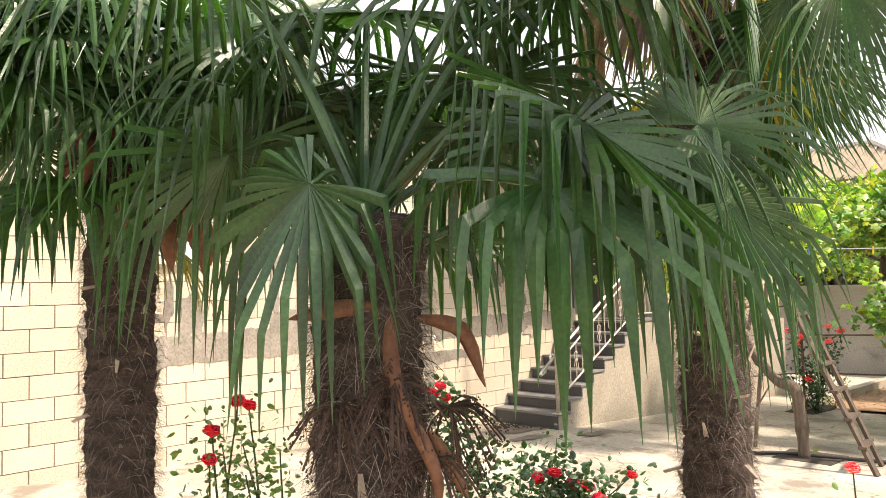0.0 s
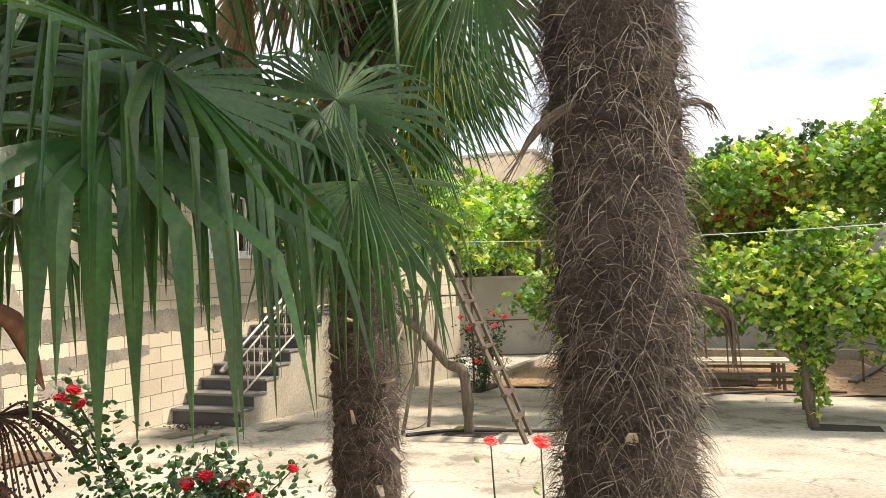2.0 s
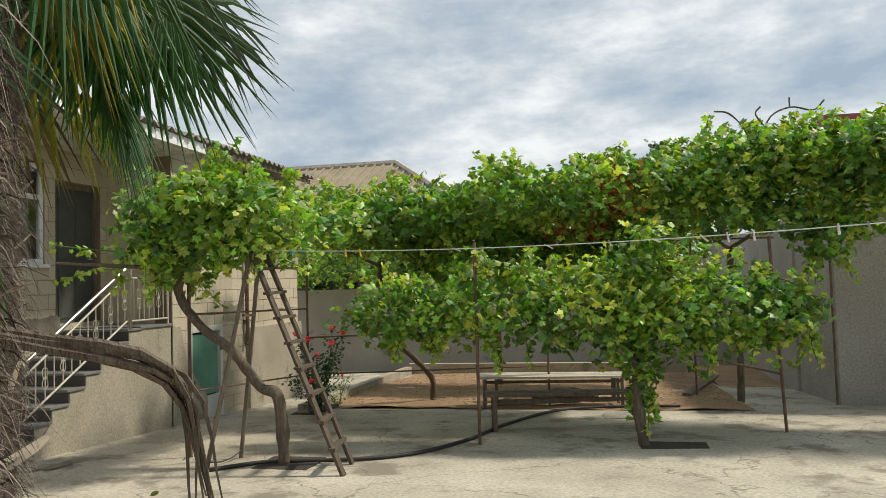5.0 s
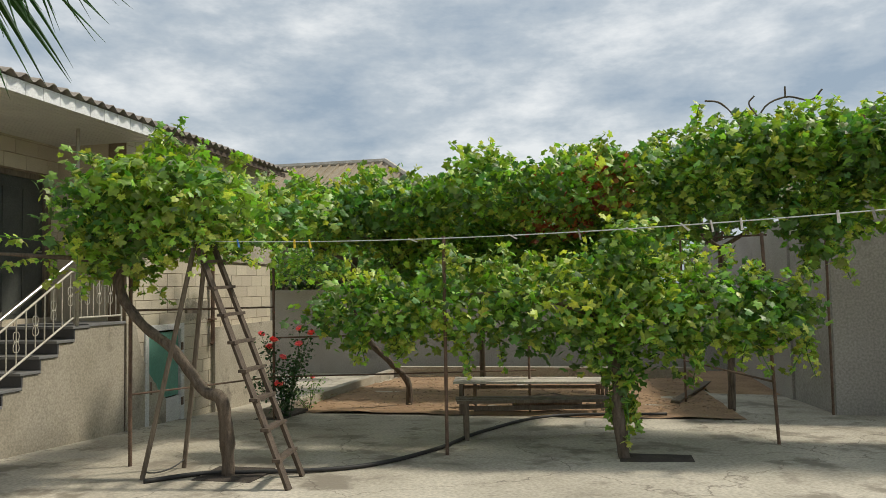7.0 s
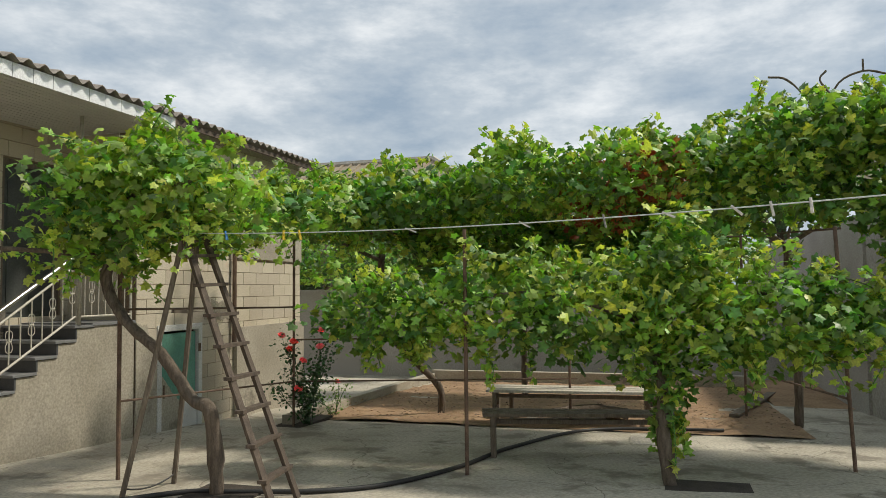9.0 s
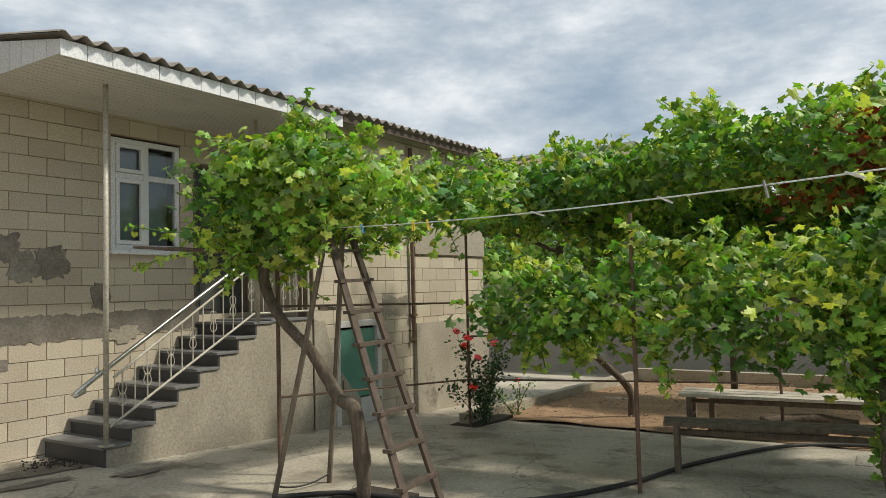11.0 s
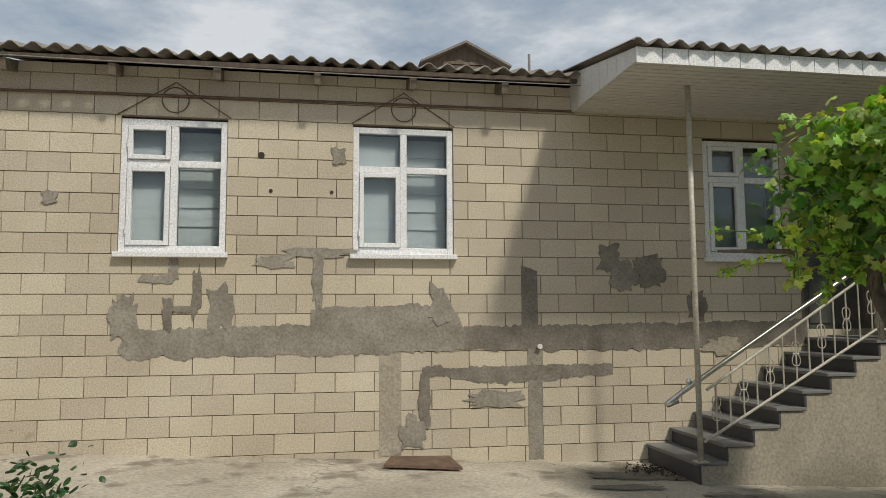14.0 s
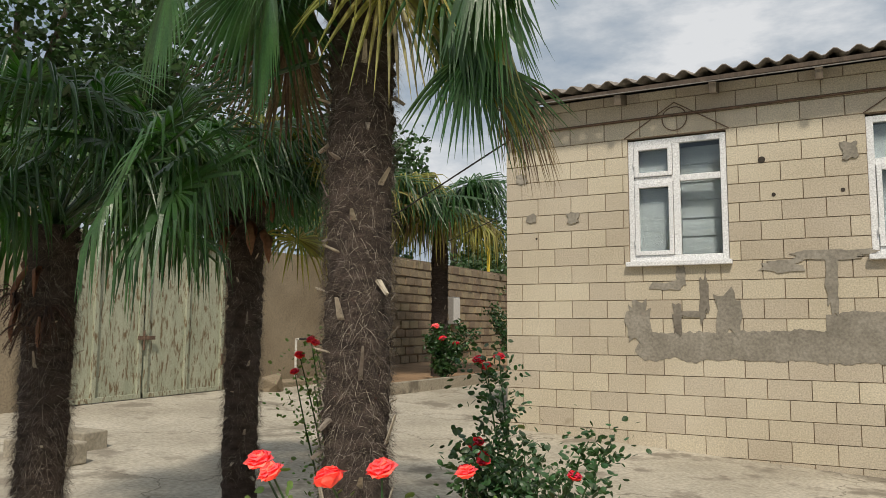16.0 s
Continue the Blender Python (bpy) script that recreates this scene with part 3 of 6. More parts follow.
wall_patch(band(1.5, 3.42, lin((1.5, 0.95), (1.62, 1.12), (3.42, 1.16)), lin((1.5, 0.9), (1.6, 0.83), (3.42, 0.86)), seed=1), 0.006, CEMENT, "grey cement band smeared over the limestone")
wall_patch(band(3.35, 4.95, lin((3.35, 1.33), (4.6, 1.36), (4.75, 1.47), (4.95, 1.1)), lin((3.35, 0.84), (4.95, 0.88)), seed=2), 0.0075, CEMENT, "grey cement band smeared over the limestone")
wall_patch(band(4.9, 6.95, lin((4.9, 1.13), (6.95, 1.15)), lin((4.9, 0.88), (6.95, 0.86)), seed=3), 0.006, CEMENT_WET, "dark damp cement band over the limestone")
wall_patch(band(6.86, 9.0, lin((6.9, 1.15), (9.0, 1.17)), lin((6.9, 0.86), (9.0, 0.9)), seed=4), 0.0068, CEMENT_WET, "dark damp cement band over the limestone")
wall_patch(band(4.5, 6.6, lin((4.5, 0.70), (6.6, 0.72)), lin((4.5, 0.62), (5.4, 0.52), (6.6, 0.60)), seed=5), 0.0055, CEMENT_WET, "thin dark cement smear on the limestone")
wall_patch(band(5.58, 5.76, lin((5.58, 1.78), (5.76, 1.72)), lin((5.58, 1.12), (5.76, 1.1)), 0.03, 0.03, 6), 0.0045, CEMENT_WET, "dark cement patch on the limestone")
wall_patch(band(5.64, 5.80, lin((5.64, 0.9), (5.8, 0.9)), lin((5.64, -0.28), (5.8, -0.28)), 0.04, 0.02, 7), 0.0052, CEMENT, "grey cement strip down the limestone")
wall_patch(band(4.05, 4.28, lin((4.05, 0.88), (4.28, 0.86)), lin((4.05, -0.2), (4.28, -0.18)), 0.04, 0.02, 8), 0.0048, PLASTER, "pale cement strip down the limestone")
for i, (cx, cz, w, h, mt) in enumerate([(2.0, 1.72, 0.10, 0.22, CEMENT), (1.86, 1.62, 0.3, 0.10, CEMENT), (2.22, 1.5, 0.09, 0.5, CEMENT_WET),
        (1.95, 1.25, 0.10, 0.3, CEMENT_WET), (2.1, 1.32, 0.28, 0.06, CEMENT_WET), (1.55, 1.25, 0.26, 0.42, CEMENT), (2.45, 1.3, 0.25, 0.45, CEMENT),
        (3.0, 1.80, 0.36, 0.13, CEMENT), (3.4, 1.90, 0.7, 0.09, CEMENT), (3.42, 1.6, 0.12, 0.62, CEMENT), (4.52, 0.36, 0.13, 0.55, CEMENT_WET),
        (4.4, 0.05, 0.24, 0.3, CEMENT), (5.25, 0.36, 0.62, 0.18, CEMENT), (6.6, 1.86, 0.28, 0.3, CEMENT_WET), (6.75, 1.66, 0.32, 0.3, CEMENT),
        (7.05, 1.72, 0.36, 0.36, CEMENT_WET), (7.62, 1.34, 0.22, 0.28, CEMENT_WET), (0.2, 2.92, 0.13, 0.12, CEMENT), (0.32, 2.44, 0.12, 0.1, CEMENT),
        (0.82, 2.42, 0.15, 0.12, CEMENT), (3.62, 2.92, 0.15, 0.17, CEMENT), (4.7, 1.34, 0.22, 0.4, CEMENT), (7.9, 0.9, 0.4, 0.2, PLASTER)]):
    wall_patch([(x, z) for x, z in patch_outline(cx, cz, w, h, 26, 0.55, i + 3)], 0.0085 + 0.0003 * i, mt, "small rough cement patch on the limestone")
skim = wall_patch(band(10.0, 10.95, lin((10.0, 0.96), (10.2, 0.9), (10.5, 0.2), (10.95, -0.25)), lin((10.0, -1.1), (10.95, -1.1)), 0.025, 0.12, 9), 0.008, PLASTER, "stained plaster of the steps running out over the blocks")
skim.location.y = FWD
skim = wall_patch(band(11.5, 12.2, lin((11.5, 1.25), (12.2, 1.2)), lin((11.5, 0.95), (12.2, 0.9)), 0.025, 0.05, 10), 0.006, PLASTER, "grey cement smear above the basement door")
skim.location.y = FWD
for x, z, r in ((2.83, 2.9, 0.035), (2.93, 2.53, 0.02), (3.55, 2.53, 0.02), (0.38, 2.2, 0.012), (3.38, 1.05, 0.012)):
    tagged(part("drill_hole", Mesh().tube([(x, -0.006, z), (x, 0.02, z)], r, 10), DARKPIT), "dark drilled hole in the limestone wall", "hole", "drilled holes", "structure")
tagged(part("cable_cap", Mesh().tube([(5.765, 0, 0.91), (5.765, -0.05, 0.91)], [0.02, 0.028], 10), PEG_WHITE), "small pale plastic cap on the cement band", "wall cap")

# ---- porch canopy ----
CX0, CX1, CY = 6.18, 9.96, -1.7
canopy = thing("porch_canopy", "porch canopy with white fascia, panelled soffit and corrugated sheet", "canopy", at=(CX0, 0, 3.48))
for i in range(17):
    y = -i * 0.1
    kid("soffit_board", Mesh().box(CX0 + 0.012, y - 0.086, 3.50, CX1 - 0.012, y, 3.512), SOFFIT, canopy)
n = 15
for i in range(n):
    a, b = CX0 + (CX1 - CX0) * i / n, CX0 + (CX1 - CX0) * (i + 1) / n
    kid("fascia", Mesh().box(a, CY - 0.014, 3.475, b - 0.008, CY, 3.62), PVC, canopy)
kid("soffit_backing", Mesh().box(CX0 + 0.02, CY + 0.01, 3.515, CX1 - 0.02, -0.01, 3.53), DARKWOOD, canopy)
for xx in (CX0, CX1 - 0.014):
    for i in range(8):
        sd = Mesh()
        y, y2 = -i * 0.2125, -(i + 1) * 0.2125 + 0.005
        za, zb = 3.93 - 0.31 * i / 8, 3.93 - 0.31 * (i + 1) / 8
        sd.add([(xx, y, 3.49), (xx, y2, 3.49), (xx, y2, zb), (xx, y, za), (xx + 0.014, y, 3.49), (xx + 0.014, y2, 3.49), (xx + 0.014, y2, zb), (xx + 0.014, y, za)],
               [(0, 1, 2, 3), (7, 6, 5, 4), (0, 4, 5, 1), (1, 5, 6, 2), (2, 6, 7, 3), (3, 7, 4, 0)])
        kid("side_panel", sd, SOFFIT, canopy)
kid("roof_sheet", corrugated(CX0 - 0.06, CX1 + 0.02, CY - 0.08, 3.655, 0.25, 4.02), ROOF, canopy, "grey corrugated sheet", True)
pole = thing("porch_pole", "cream painted steel pole holding the porch canopy", "pole", at=(7.0, -1.09, -0.14))
kid("shaft", Mesh().tube([(7.0, -1.09, -0.14), (7.0, -1.09, 3.49)], 0.027, 10), PAINTED, pole, "", True)
kid("base_plate", Mesh().box(6.94, -1.15, -0.15, 7.06, -1.03, -0.135, 0, 0.004), PAINTED, pole)
pole2 = thing("porch_pole", "cream painted steel pole at the top of the steps", "pole", at=(9.02, -1.09, 0.98))
kid("shaft", Mesh().tube([(9.02, -1.09, 0.98), (9.02, -1.09, 3.49)], 0.022, 10), PAINTED, pole2, "", True)

# ---- steps ----
stairs = thing("steps", "outside concrete steps with dark terrazzo treads beside the house", "stairs", at=(6.98, 0, -0.3))
stairs["kind"] = "structure"
SX, RUN, Z0, RISE = 6.98, 0.285, -0.31, 0.161
core = Mesh()
for i in range(8):
    x = SX + i * RUN
    core.box(x + 0.02, -1.08, -1.2, x + RUN + 0.02, -0.01, Z0 + (i + 1) * RISE - 0.04)
core.box(SX + 8 * RUN + 0.02, -1.08, -1.4, EAST - 0.01, -0.01, 0.96)
kid("stair_body", core, PLASTER, stairs, "stained rough plaster side")
for i in range(8):
    x, z = SX + i * RUN, Z0 + (i + 1) * RISE
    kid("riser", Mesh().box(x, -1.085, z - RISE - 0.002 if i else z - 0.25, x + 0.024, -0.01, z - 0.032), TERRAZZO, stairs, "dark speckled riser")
    kid("tread", Mesh().box(x - 0.03, -1.1, z - 0.032, x + RUN + 0.002, -0.01, z, 0, 0.004), TERRAZZO_TOP, stairs, "terrazzo tread, paler than the risers")
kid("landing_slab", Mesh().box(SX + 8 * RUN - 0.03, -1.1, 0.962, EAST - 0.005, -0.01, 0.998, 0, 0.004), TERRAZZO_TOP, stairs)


def baluster_ornament(m, c, w, h):
    """A little wrought scroll: two back-to-back curls round a bar."""
    cx, cy, cz = c
    for sx in (-1, 1):
        for sz in (-1, 1):
            pts = [(cx + sx * w * (0.15 + 0.85 * math.sin(t) * (1 - t / 7)), cy, cz + sz * h * (0.9 - 0.45 * (1 - math.cos(t)))) for t in
                   [i * 0.45 for i in range(10)]]
            m.tube(pts, 0.005, 5)
    m.tube([(cx - w * 0.6, cy, cz), (cx + w * 0.6, cy, cz)], 0.008, 5)


rail = thing("stair_railing", "steel stair railing with cream balusters and wrought scrolls", "railing", at=(7.0, -1.09, -0.14))
yr = -1.06
kid("handrail", Mesh().tube(bend([(6.80, yr, 0.42), (6.84, yr, 0.5), (8.9, yr, 1.75), (9.0, yr, 1.8), (9.94, yr, 1.8)]), 0.024, 10), CHROME, rail, "polished steel handrail", True)
kid("top_rail", Mesh().tube([(7.1, yr, 0.52), (8.95, yr, 1.66), (9.94, yr, 1.68)], 0.014, 8), PAINTED, rail)
kid("bottom_rail", Mesh().tube([(7.06, yr, 0.03), (8.98, yr, 1.08), (9.94, yr, 1.08)], 0.014, 8), PAINTED, rail)
kid("knob", Mesh().tube([(6.92, yr, 0.56), (6.92, yr, 0.60), (6.92, yr, 0.64)], [0.012, 0.03, 0.012], 8), CHROME, rail)
for i in range(13):
    x = 7.2 + i * 0.145
    b, t = 0.03 + (x - 7.06) * 0.547, 0.52 + (x - 7.1) * 0.616
    kid("baluster", Mesh().tube([(x, yr, b), (x, yr, t)], 0.008, 6), PAINTED, rail)
    if i % 2 == 0:
        o = Mesh()
        baluster_ornament(o, (x, yr, (b + t) / 2), 0.055, 0.13)
        kid("scroll", o, PAINTED, rail, "wrought scroll ornament")
for i in range(9):
    x = 9.02 + i * 0.115
    kid("baluster", Mesh().tube([(x, yr, 0.99 if i in (0, 8) else 1.08), (x, yr, 1.8 if i in (0, 8) else 1.68)], 0.018 if i in (0, 8) else 0.008, 6), PAINTED, rail)
    if i in (2, 4, 6):
        o = Mesh()
        baluster_ornament(o, (x, yr, 1.38), 0.055, 0.15)
        kid("scroll", o, PAINTED, rail, "wrought scroll ornament")

# ---- dormer and aerial ----
dormer = thing("roof_dormer", "small weathered wooden dormer with louvres on the roof", "dormer", at=(5.6, 3.0, 4.7))
db = Mesh().box(5.05, 3.0, 4.55, 6.15, 4.6, 5.1).add([(5.05, 3.0, 5.1), (6.15, 3.0, 5.1), (5.6, 3.0, 5.35), (5.05, 4.6, 5.1), (6.15, 4.6, 5.1), (5.6, 4.6, 5.35)], [(0, 1, 2), (3, 5, 4)])
kid("body", db, OLDWOOD, dormer)
for i in range(5):
    kid("slat", Mesh().box(5.32, 2.97, 4.72 + i * 0.065, 5.88, 3.0, 4.76 + i * 0.065), OLDWOOD, dormer)
kid("window_frame", Mesh().box(5.26, 2.965, 4.66, 5.31, 3.0, 5.08).box(5.89, 2.965, 4.66, 5.94, 3.0, 5.08).box(5.31, 2.965, 5.04, 5.89, 3.0, 5.08), OLDWOOD, dormer)
kid("roof", Mesh().add([(4.9, 2.85, 5.03), (5.6, 2.85, 5.38), (6.3, 2.85, 5.03), (4.9, 4.7, 5.03), (5.6, 4.7, 5.38), (6.3, 4.7, 5.03), (4.9, 2.85, 5.0), (5.6, 2.85, 5.34), (6.3, 2.85, 5.0), (4.9, 4.7, 5.0), (5.6, 4.7, 5.34), (6.3, 4.7, 5.0)], [(0, 1, 4, 3), (1, 2, 5, 4), (6, 9, 10, 7), (7, 10, 11, 8), (0, 6, 7, 1), (1, 7, 8, 2), (0, 3, 9, 6), (2, 8, 11, 5), (3, 4, 10, 9), (4, 5, 11, 10)]), ROOF, dormer)
aerial = thing("tv_aerial", "thin grey television aerial on the roof", "aerial", at=(6.5, 2.6, 4.4))
kid("mast", Mesh().tube([(6.5, 2.6, 4.4), (6.5, 2.6, 5.12)], 0.02, 6), PEG_GREY, aerial)
kid("boom", Mesh().tube([(6.3, 2.6, 4.80), (7.4, 2.6, 4.88)], 0.016, 6), PEG_GREY, aerial)
for i in range(6):
    x = 6.35 + i * 0.12
    kid("element", Mesh().tube([(x, 2.3, 4.70 + i * 0.01), (x, 2.9, 4.90 + i * 0.01)], 0.012, 5), PEG_GREY, aerial)

# ---- garden and boundary ----
soil = Mesh()
gx0, gx1, gy0, gy1 = 12.35, 20.5, -9.6, -2.2
nx, nyy = 34, 30
for i in range(nx + 1):
    for j in range(nyy + 1):
        x, y = gx0 + (gx1 - gx0) * i / nx, gy0 + (gy1 - gy0) * j / nyy
        if i == 0:
            x += 0.1 * noise.noise(Vector((y * 1.5, 3, 0)))
        soil.v.append((x, y, gz(x) + 0.02 + 0.035 * noise.noise(Vector((x * 2, y * 2, 1))) + 0.02 * noise.noise(Vector((x * 9, y * 9, 5)))))
soil.f = [(i * (nyy + 1) + j, (i + 1) * (nyy + 1) + j, (i + 1) * (nyy + 1) + j + 1, i * (nyy + 1) + j + 1) for i in range(nx) for j in range(nyy)]
soil.mi = [0] * len(soil.f)
structure("garden_soil", soil, SOIL, "bare red-brown garden soil with fallen leaves", "soil", True)
structure("kerb_garden", Mesh().beam((11.6, -2.45, gz(11.6) + 0.04), (20.5, -1.9, gz(20.5) + 0.1), 0.18, 0.22), PLASTER, "low concrete kerb round the garden", "kerb")
structure("kerb_cross", Mesh().beam((20.6, -1.9, gz(20.6) + 0.14), (20.6, -9.8, gz(20.6) + 0.14), 0.2, 0.3), PLASTER, "low concrete kerb at the back of the garden", "kerb")
pit = Mesh().box(11.4, -2.75, gz(11.4) - 0.05, 12.5, -2.3, gz(12) + 0.035)
structure("rose_pit", pit, DARKPIT, "dark damp soil of the rose bed", "soil")

structure("wall_back", Mesh().box(22.0, -11.0, -1.6, 22.25, 9.0, 1.3).box(21.96, -11.0, 1.3, 22.29, 9.0, 1.38), GREYWALL, "long grey rendered wall behind the garden", "wall")
structure("wall_grey", Mesh().box(15.6, -11.25, -1.8, 32.0, -11.0, 2.55), GREYWALL, "grey rendered boundary wall", "wall")
structure("wall_grey_high", Mesh().box(13.2, -11.35, -1.4, 15.6, -11.05, 2.75), GREYWALL, "taller grey rendered boundary wall with a damp patch", "wall")
structure("wall_grey_side", Mesh().box(13.2, -30.0, -1.4, 13.5, -11.35, 2.75), GREYWALL, "grey rendered boundary wall running to the street", "wall")
structure("damp_panel", Mesh().add([(13.188, y, z) for y, z in patch_outline(-12.9, -0.1, 1.8, 1.35, 30, 0.12, 3)], [tuple(range(30))[::-1]]), CEMENT_WET, "darker cement panel on the grey wall", "plaster patch")
structure("soil_strip", Mesh().box(15.6, -11.0, -1.2, 20.6, -9.7, gz(18) + 0.07), SOIL, "strip of bare soil along the grey wall", "soil")

# block house of the neighbour behind, with hipped roof
nb = thing("neighbour_house", "neighbouring house with hipped tan tiled roof", "house", at=(30, 4, -1))
kid("wall", Mesh().box(30, 0.3, -2.6, 40, 14, 5.05), BLOCK_FAR, nb)
roof = Mesh().add([(29.4, -0.5, 5.1), (29.4, 15, 5.1), (41, 15, 5.1), (41, -0.5, 5.1), (33, 2.2, 6.9), (33, 12, 6.9), (37, 12, 6.9), (37, 2.2, 6.9)],
                  [(0, 4, 5, 1), (1, 5, 6, 2), (2, 6, 7, 3), (3, 7, 4, 0), (4, 7, 6, 5), (0, 1, 2, 3)])
nbr = kid("roof", roof, ROOF_TILE, nb, "tan ribbed roof")
for i in range(36):
    y = -0.2 + i * 0.42
    t = 1.0 if 2.2 < y < 12 else (max(0.05, (y + 0.5) / 2.7) if y <= 2.2 else max(0.05, (15 - y) / 3))
    kid("roof_rib", Mesh().beam((29.4, y, 5.13), (29.4 + 3.6 * t, y, 5.13 + 1.8 * t), 0.1, 0.08), ROOF_TILE, nb)
kid("ridge", Mesh().tube([(29.4, -0.5, 5.15), (33, 2.2, 6.95), (33, 12, 6.95)], 0.14, 6), PALEWOOD, nb)
nb.location += Vector((0, -0.4, 0.25))
bh = thing("brick_outbuilding", "low weathered brick outbuilding behind the garden wall", "building", at=(25, 3, -1))
for r in range(16):
    for c in range(16):
        y = -1.5 + c * 0.52 + (r % 2) * 0.26
        kid("brick", Mesh().box(24.97, y, 0.5 + r * 0.16, 25.1, y + 0.5, 0.5 + r * 0.16 + 0.145), STONE, bh)
kid("wall", Mesh().box(25, -1.6, -1.3, 28, 7.2, 3.1), MORTAR, bh)
kid("window", Mesh().box(24.94, 0.9, 2.0, 24.99, 2.2, 2.8), PVC, bh, "small white window")
rb = thing("red_roofed_house", "far house with a dark red metal roof edge", "house", at=(30, -17, -1))
kid("wall", Mesh().box(30, -24, -1.3, 38, -16.2, 6.9), BLOCK_FAR, rb)
kid("roof", Mesh().box(29.5, -24.5, 6.9, 38.5, -15.7, 7.3), REDROOF, rb, "dark red metal roof")

# street side: metal gate, roughcast pier, stone wall
structure("wall_roughcast", Mesh().box(-5.0, 0.05, -0.2, -4.5, 3.3, 2.35).box(-5.0, -8.0, -0.2, -4.5, -2.85, 2.5), ROUGHCAST, "tan roughcast wall beside the gate", "wall")
gate = thing("metal_gate", "double metal yard gate with peeling grey-green paint", "gate", at=(-4.5, -1.4, 0.2))
for a, b in ((-2.8, -1.42), (-1.38, 0.02)):
    leaf = kid("gate_leaf", Mesh().box(-4.52, a, 0.25, -4.49, b, 2.3), GATE_PAINT, gate, "peeling sheet metal leaf")
    fr = Mesh()
    for y in (a, (a + b) / 2 - 0.03, b - 0.06):
        fr.box(-4.49, y, 0.24, -4.45, y + 0.06, 2.3, 0, 0.004)
    fr.box(-4.488, a, 0.24, -4.452, b, 0.3, 0, 0.004).box(-4.488, a, 2.24, -4.452, b, 2.3, 0, 0.004)
    kid("gate_frame", fr, GATE_PAINT, gate)
kid("latch", Mesh().box(-4.45, -1.5, 0.98, -4.42, -1.25, 1.03).tube([(-4.43, -1.42, 0.85), (-4.43, -1.42, 1.1)], 0.014, 6), RUST, gate, "rusty sliding bolt")
for y in (-2.75, -0.02):
    for z in (0.6, 1.9):
        kid("hinge", Mesh().tube([(-4.44, y, z), (-4.44, y, z + 0.16)], 0.02, 6), RUST, gate)
tap = thing("garden_tap", "white standpipe tap with a dark hose", "tap", at=(-4.35, 1.55, 0.2))
kid("pipe", Mesh().tube([(-4.35, 1.55, 0.2), (-4.35, 1.55, 0.95), (-4.25, 1.5, 0.95)], 0.02, 8), PEG_WHITE, tap)
kid("hose", Mesh().tube(bend([(-4.25, 1.5, 0.95), (-4.1, 1.75, 0.92), (-3.95, 2.1, 0.6), (-3.9, 2.35, 0.3)]), 0.018, 6), HOSE, tap, "dark rubber hose")
structure("ledge", Mesh().box(-4.5, 0.4, 0.1, -4.1, 3.3, 0.3, 0, 0.02), ROUGHCAST, "rough stone ledge at the foot of the wall", "ledge")
structure("kerb_bed", Mesh().beam((-2.6, 1.2, 0.2), (-1.75, 12.0, 0.17), 0.16, 0.2), PLASTER, "low concrete kerb of the side bed", "kerb")
structure("side_bed", Mesh().add([(-4.5, 3.3, 0.25), (-2.5, 1.3, 0.17), (-1.85, 12, 0.15), (-5.2, 16, 0.3), (-5.2, 3.3, 0.3)], [(0, 1, 2, 3, 4)]), SOIL, "soil of the side bed with low plants", "soil")
wall_stone = structure("wall_stone", Mesh().box(-5.6, 3.3, -0.2, -5.24, 17.0, 2.72), MORTAR, "boundary wall of rough brown blocks", "wall")
structure("wall_side_end", Mesh().box(-5.6, 17.0, -0.2, 0.3, 17.3, 2.9), STONE, "boundary wall closing the side passage", "wall")
cab = Mesh().tube([(-5.0, 3.2, 2.75), (-2.5, 1.6, 2.9), (0.05, 0.0, 3.42)], 0.012, 5).tube([(-5.2, 7.0, 2.8), (0, 0.1, 2.55)], 0.006, 5)
tagged(part("overhead_cable", cab, HOSE), "dark cable strung from the wall to the house", "cable")
yp = thing("gas_pipe", "yellow painted gas pipe above the stone wall", "pipe", at=(-5.3, 11.5, 2.7))
kid("pipe", Mesh().tube([(-5.3, 11.5, 2.3), (-5.3, 11.5, 3.5)], 0.05, 8), YELLOW, yp)
mb = thing("meter_box", "pale grey meter box on the stone wall", "meter box", at=(-5.2, 8.9, 1.4))
kid("case", Mesh().box(-5.24, 8.7, 1.2, -5.05, 9.1, 1.9, 0, 0.01), PEG_GREY, mb)
kid("lid", Mesh().box(-5.05, 8.72, 1.23, -5.035, 9.08, 1.87, 0, 0.005), PEG_WHITE, mb)
rk = Mesh().tube([(-4.0, 0.4, 0.2), (-3.95, 0.45, 0.3), (-3.9, 0.5, 0.34), (-3.85, 0.6, 0.2)], [0.1, 0.17, 0.15, 0.06], 7, 0, 0.5)
tagged(part("stone", rk, ROUGHCAST, None, "", False), "pale rough stone lying by the gate", "stone")
for a in ((-2.6, -3.75), (-2.2, -4.25)):
    tagged(part("kerb_block", Mesh().box(a[0] - 0.35, a[1] - 0.12, 0.1, a[0] + 0.35, a[1] + 0.12, 0.27, 0, 0.012), PLASTER), "loose concrete kerb block beside the palm bed", "kerb block", "kerb blocks")
bed = Mesh().add([(x, y, gz(x) + 0.03) for x, y in patch_outline(0.9, -5.55, 3.0, 2.6, 40, 0.1, 2)], [tuple(range(40))])
structure("palm_bed", bed, SOIL, "soil bed round the palms and roses", "soil")

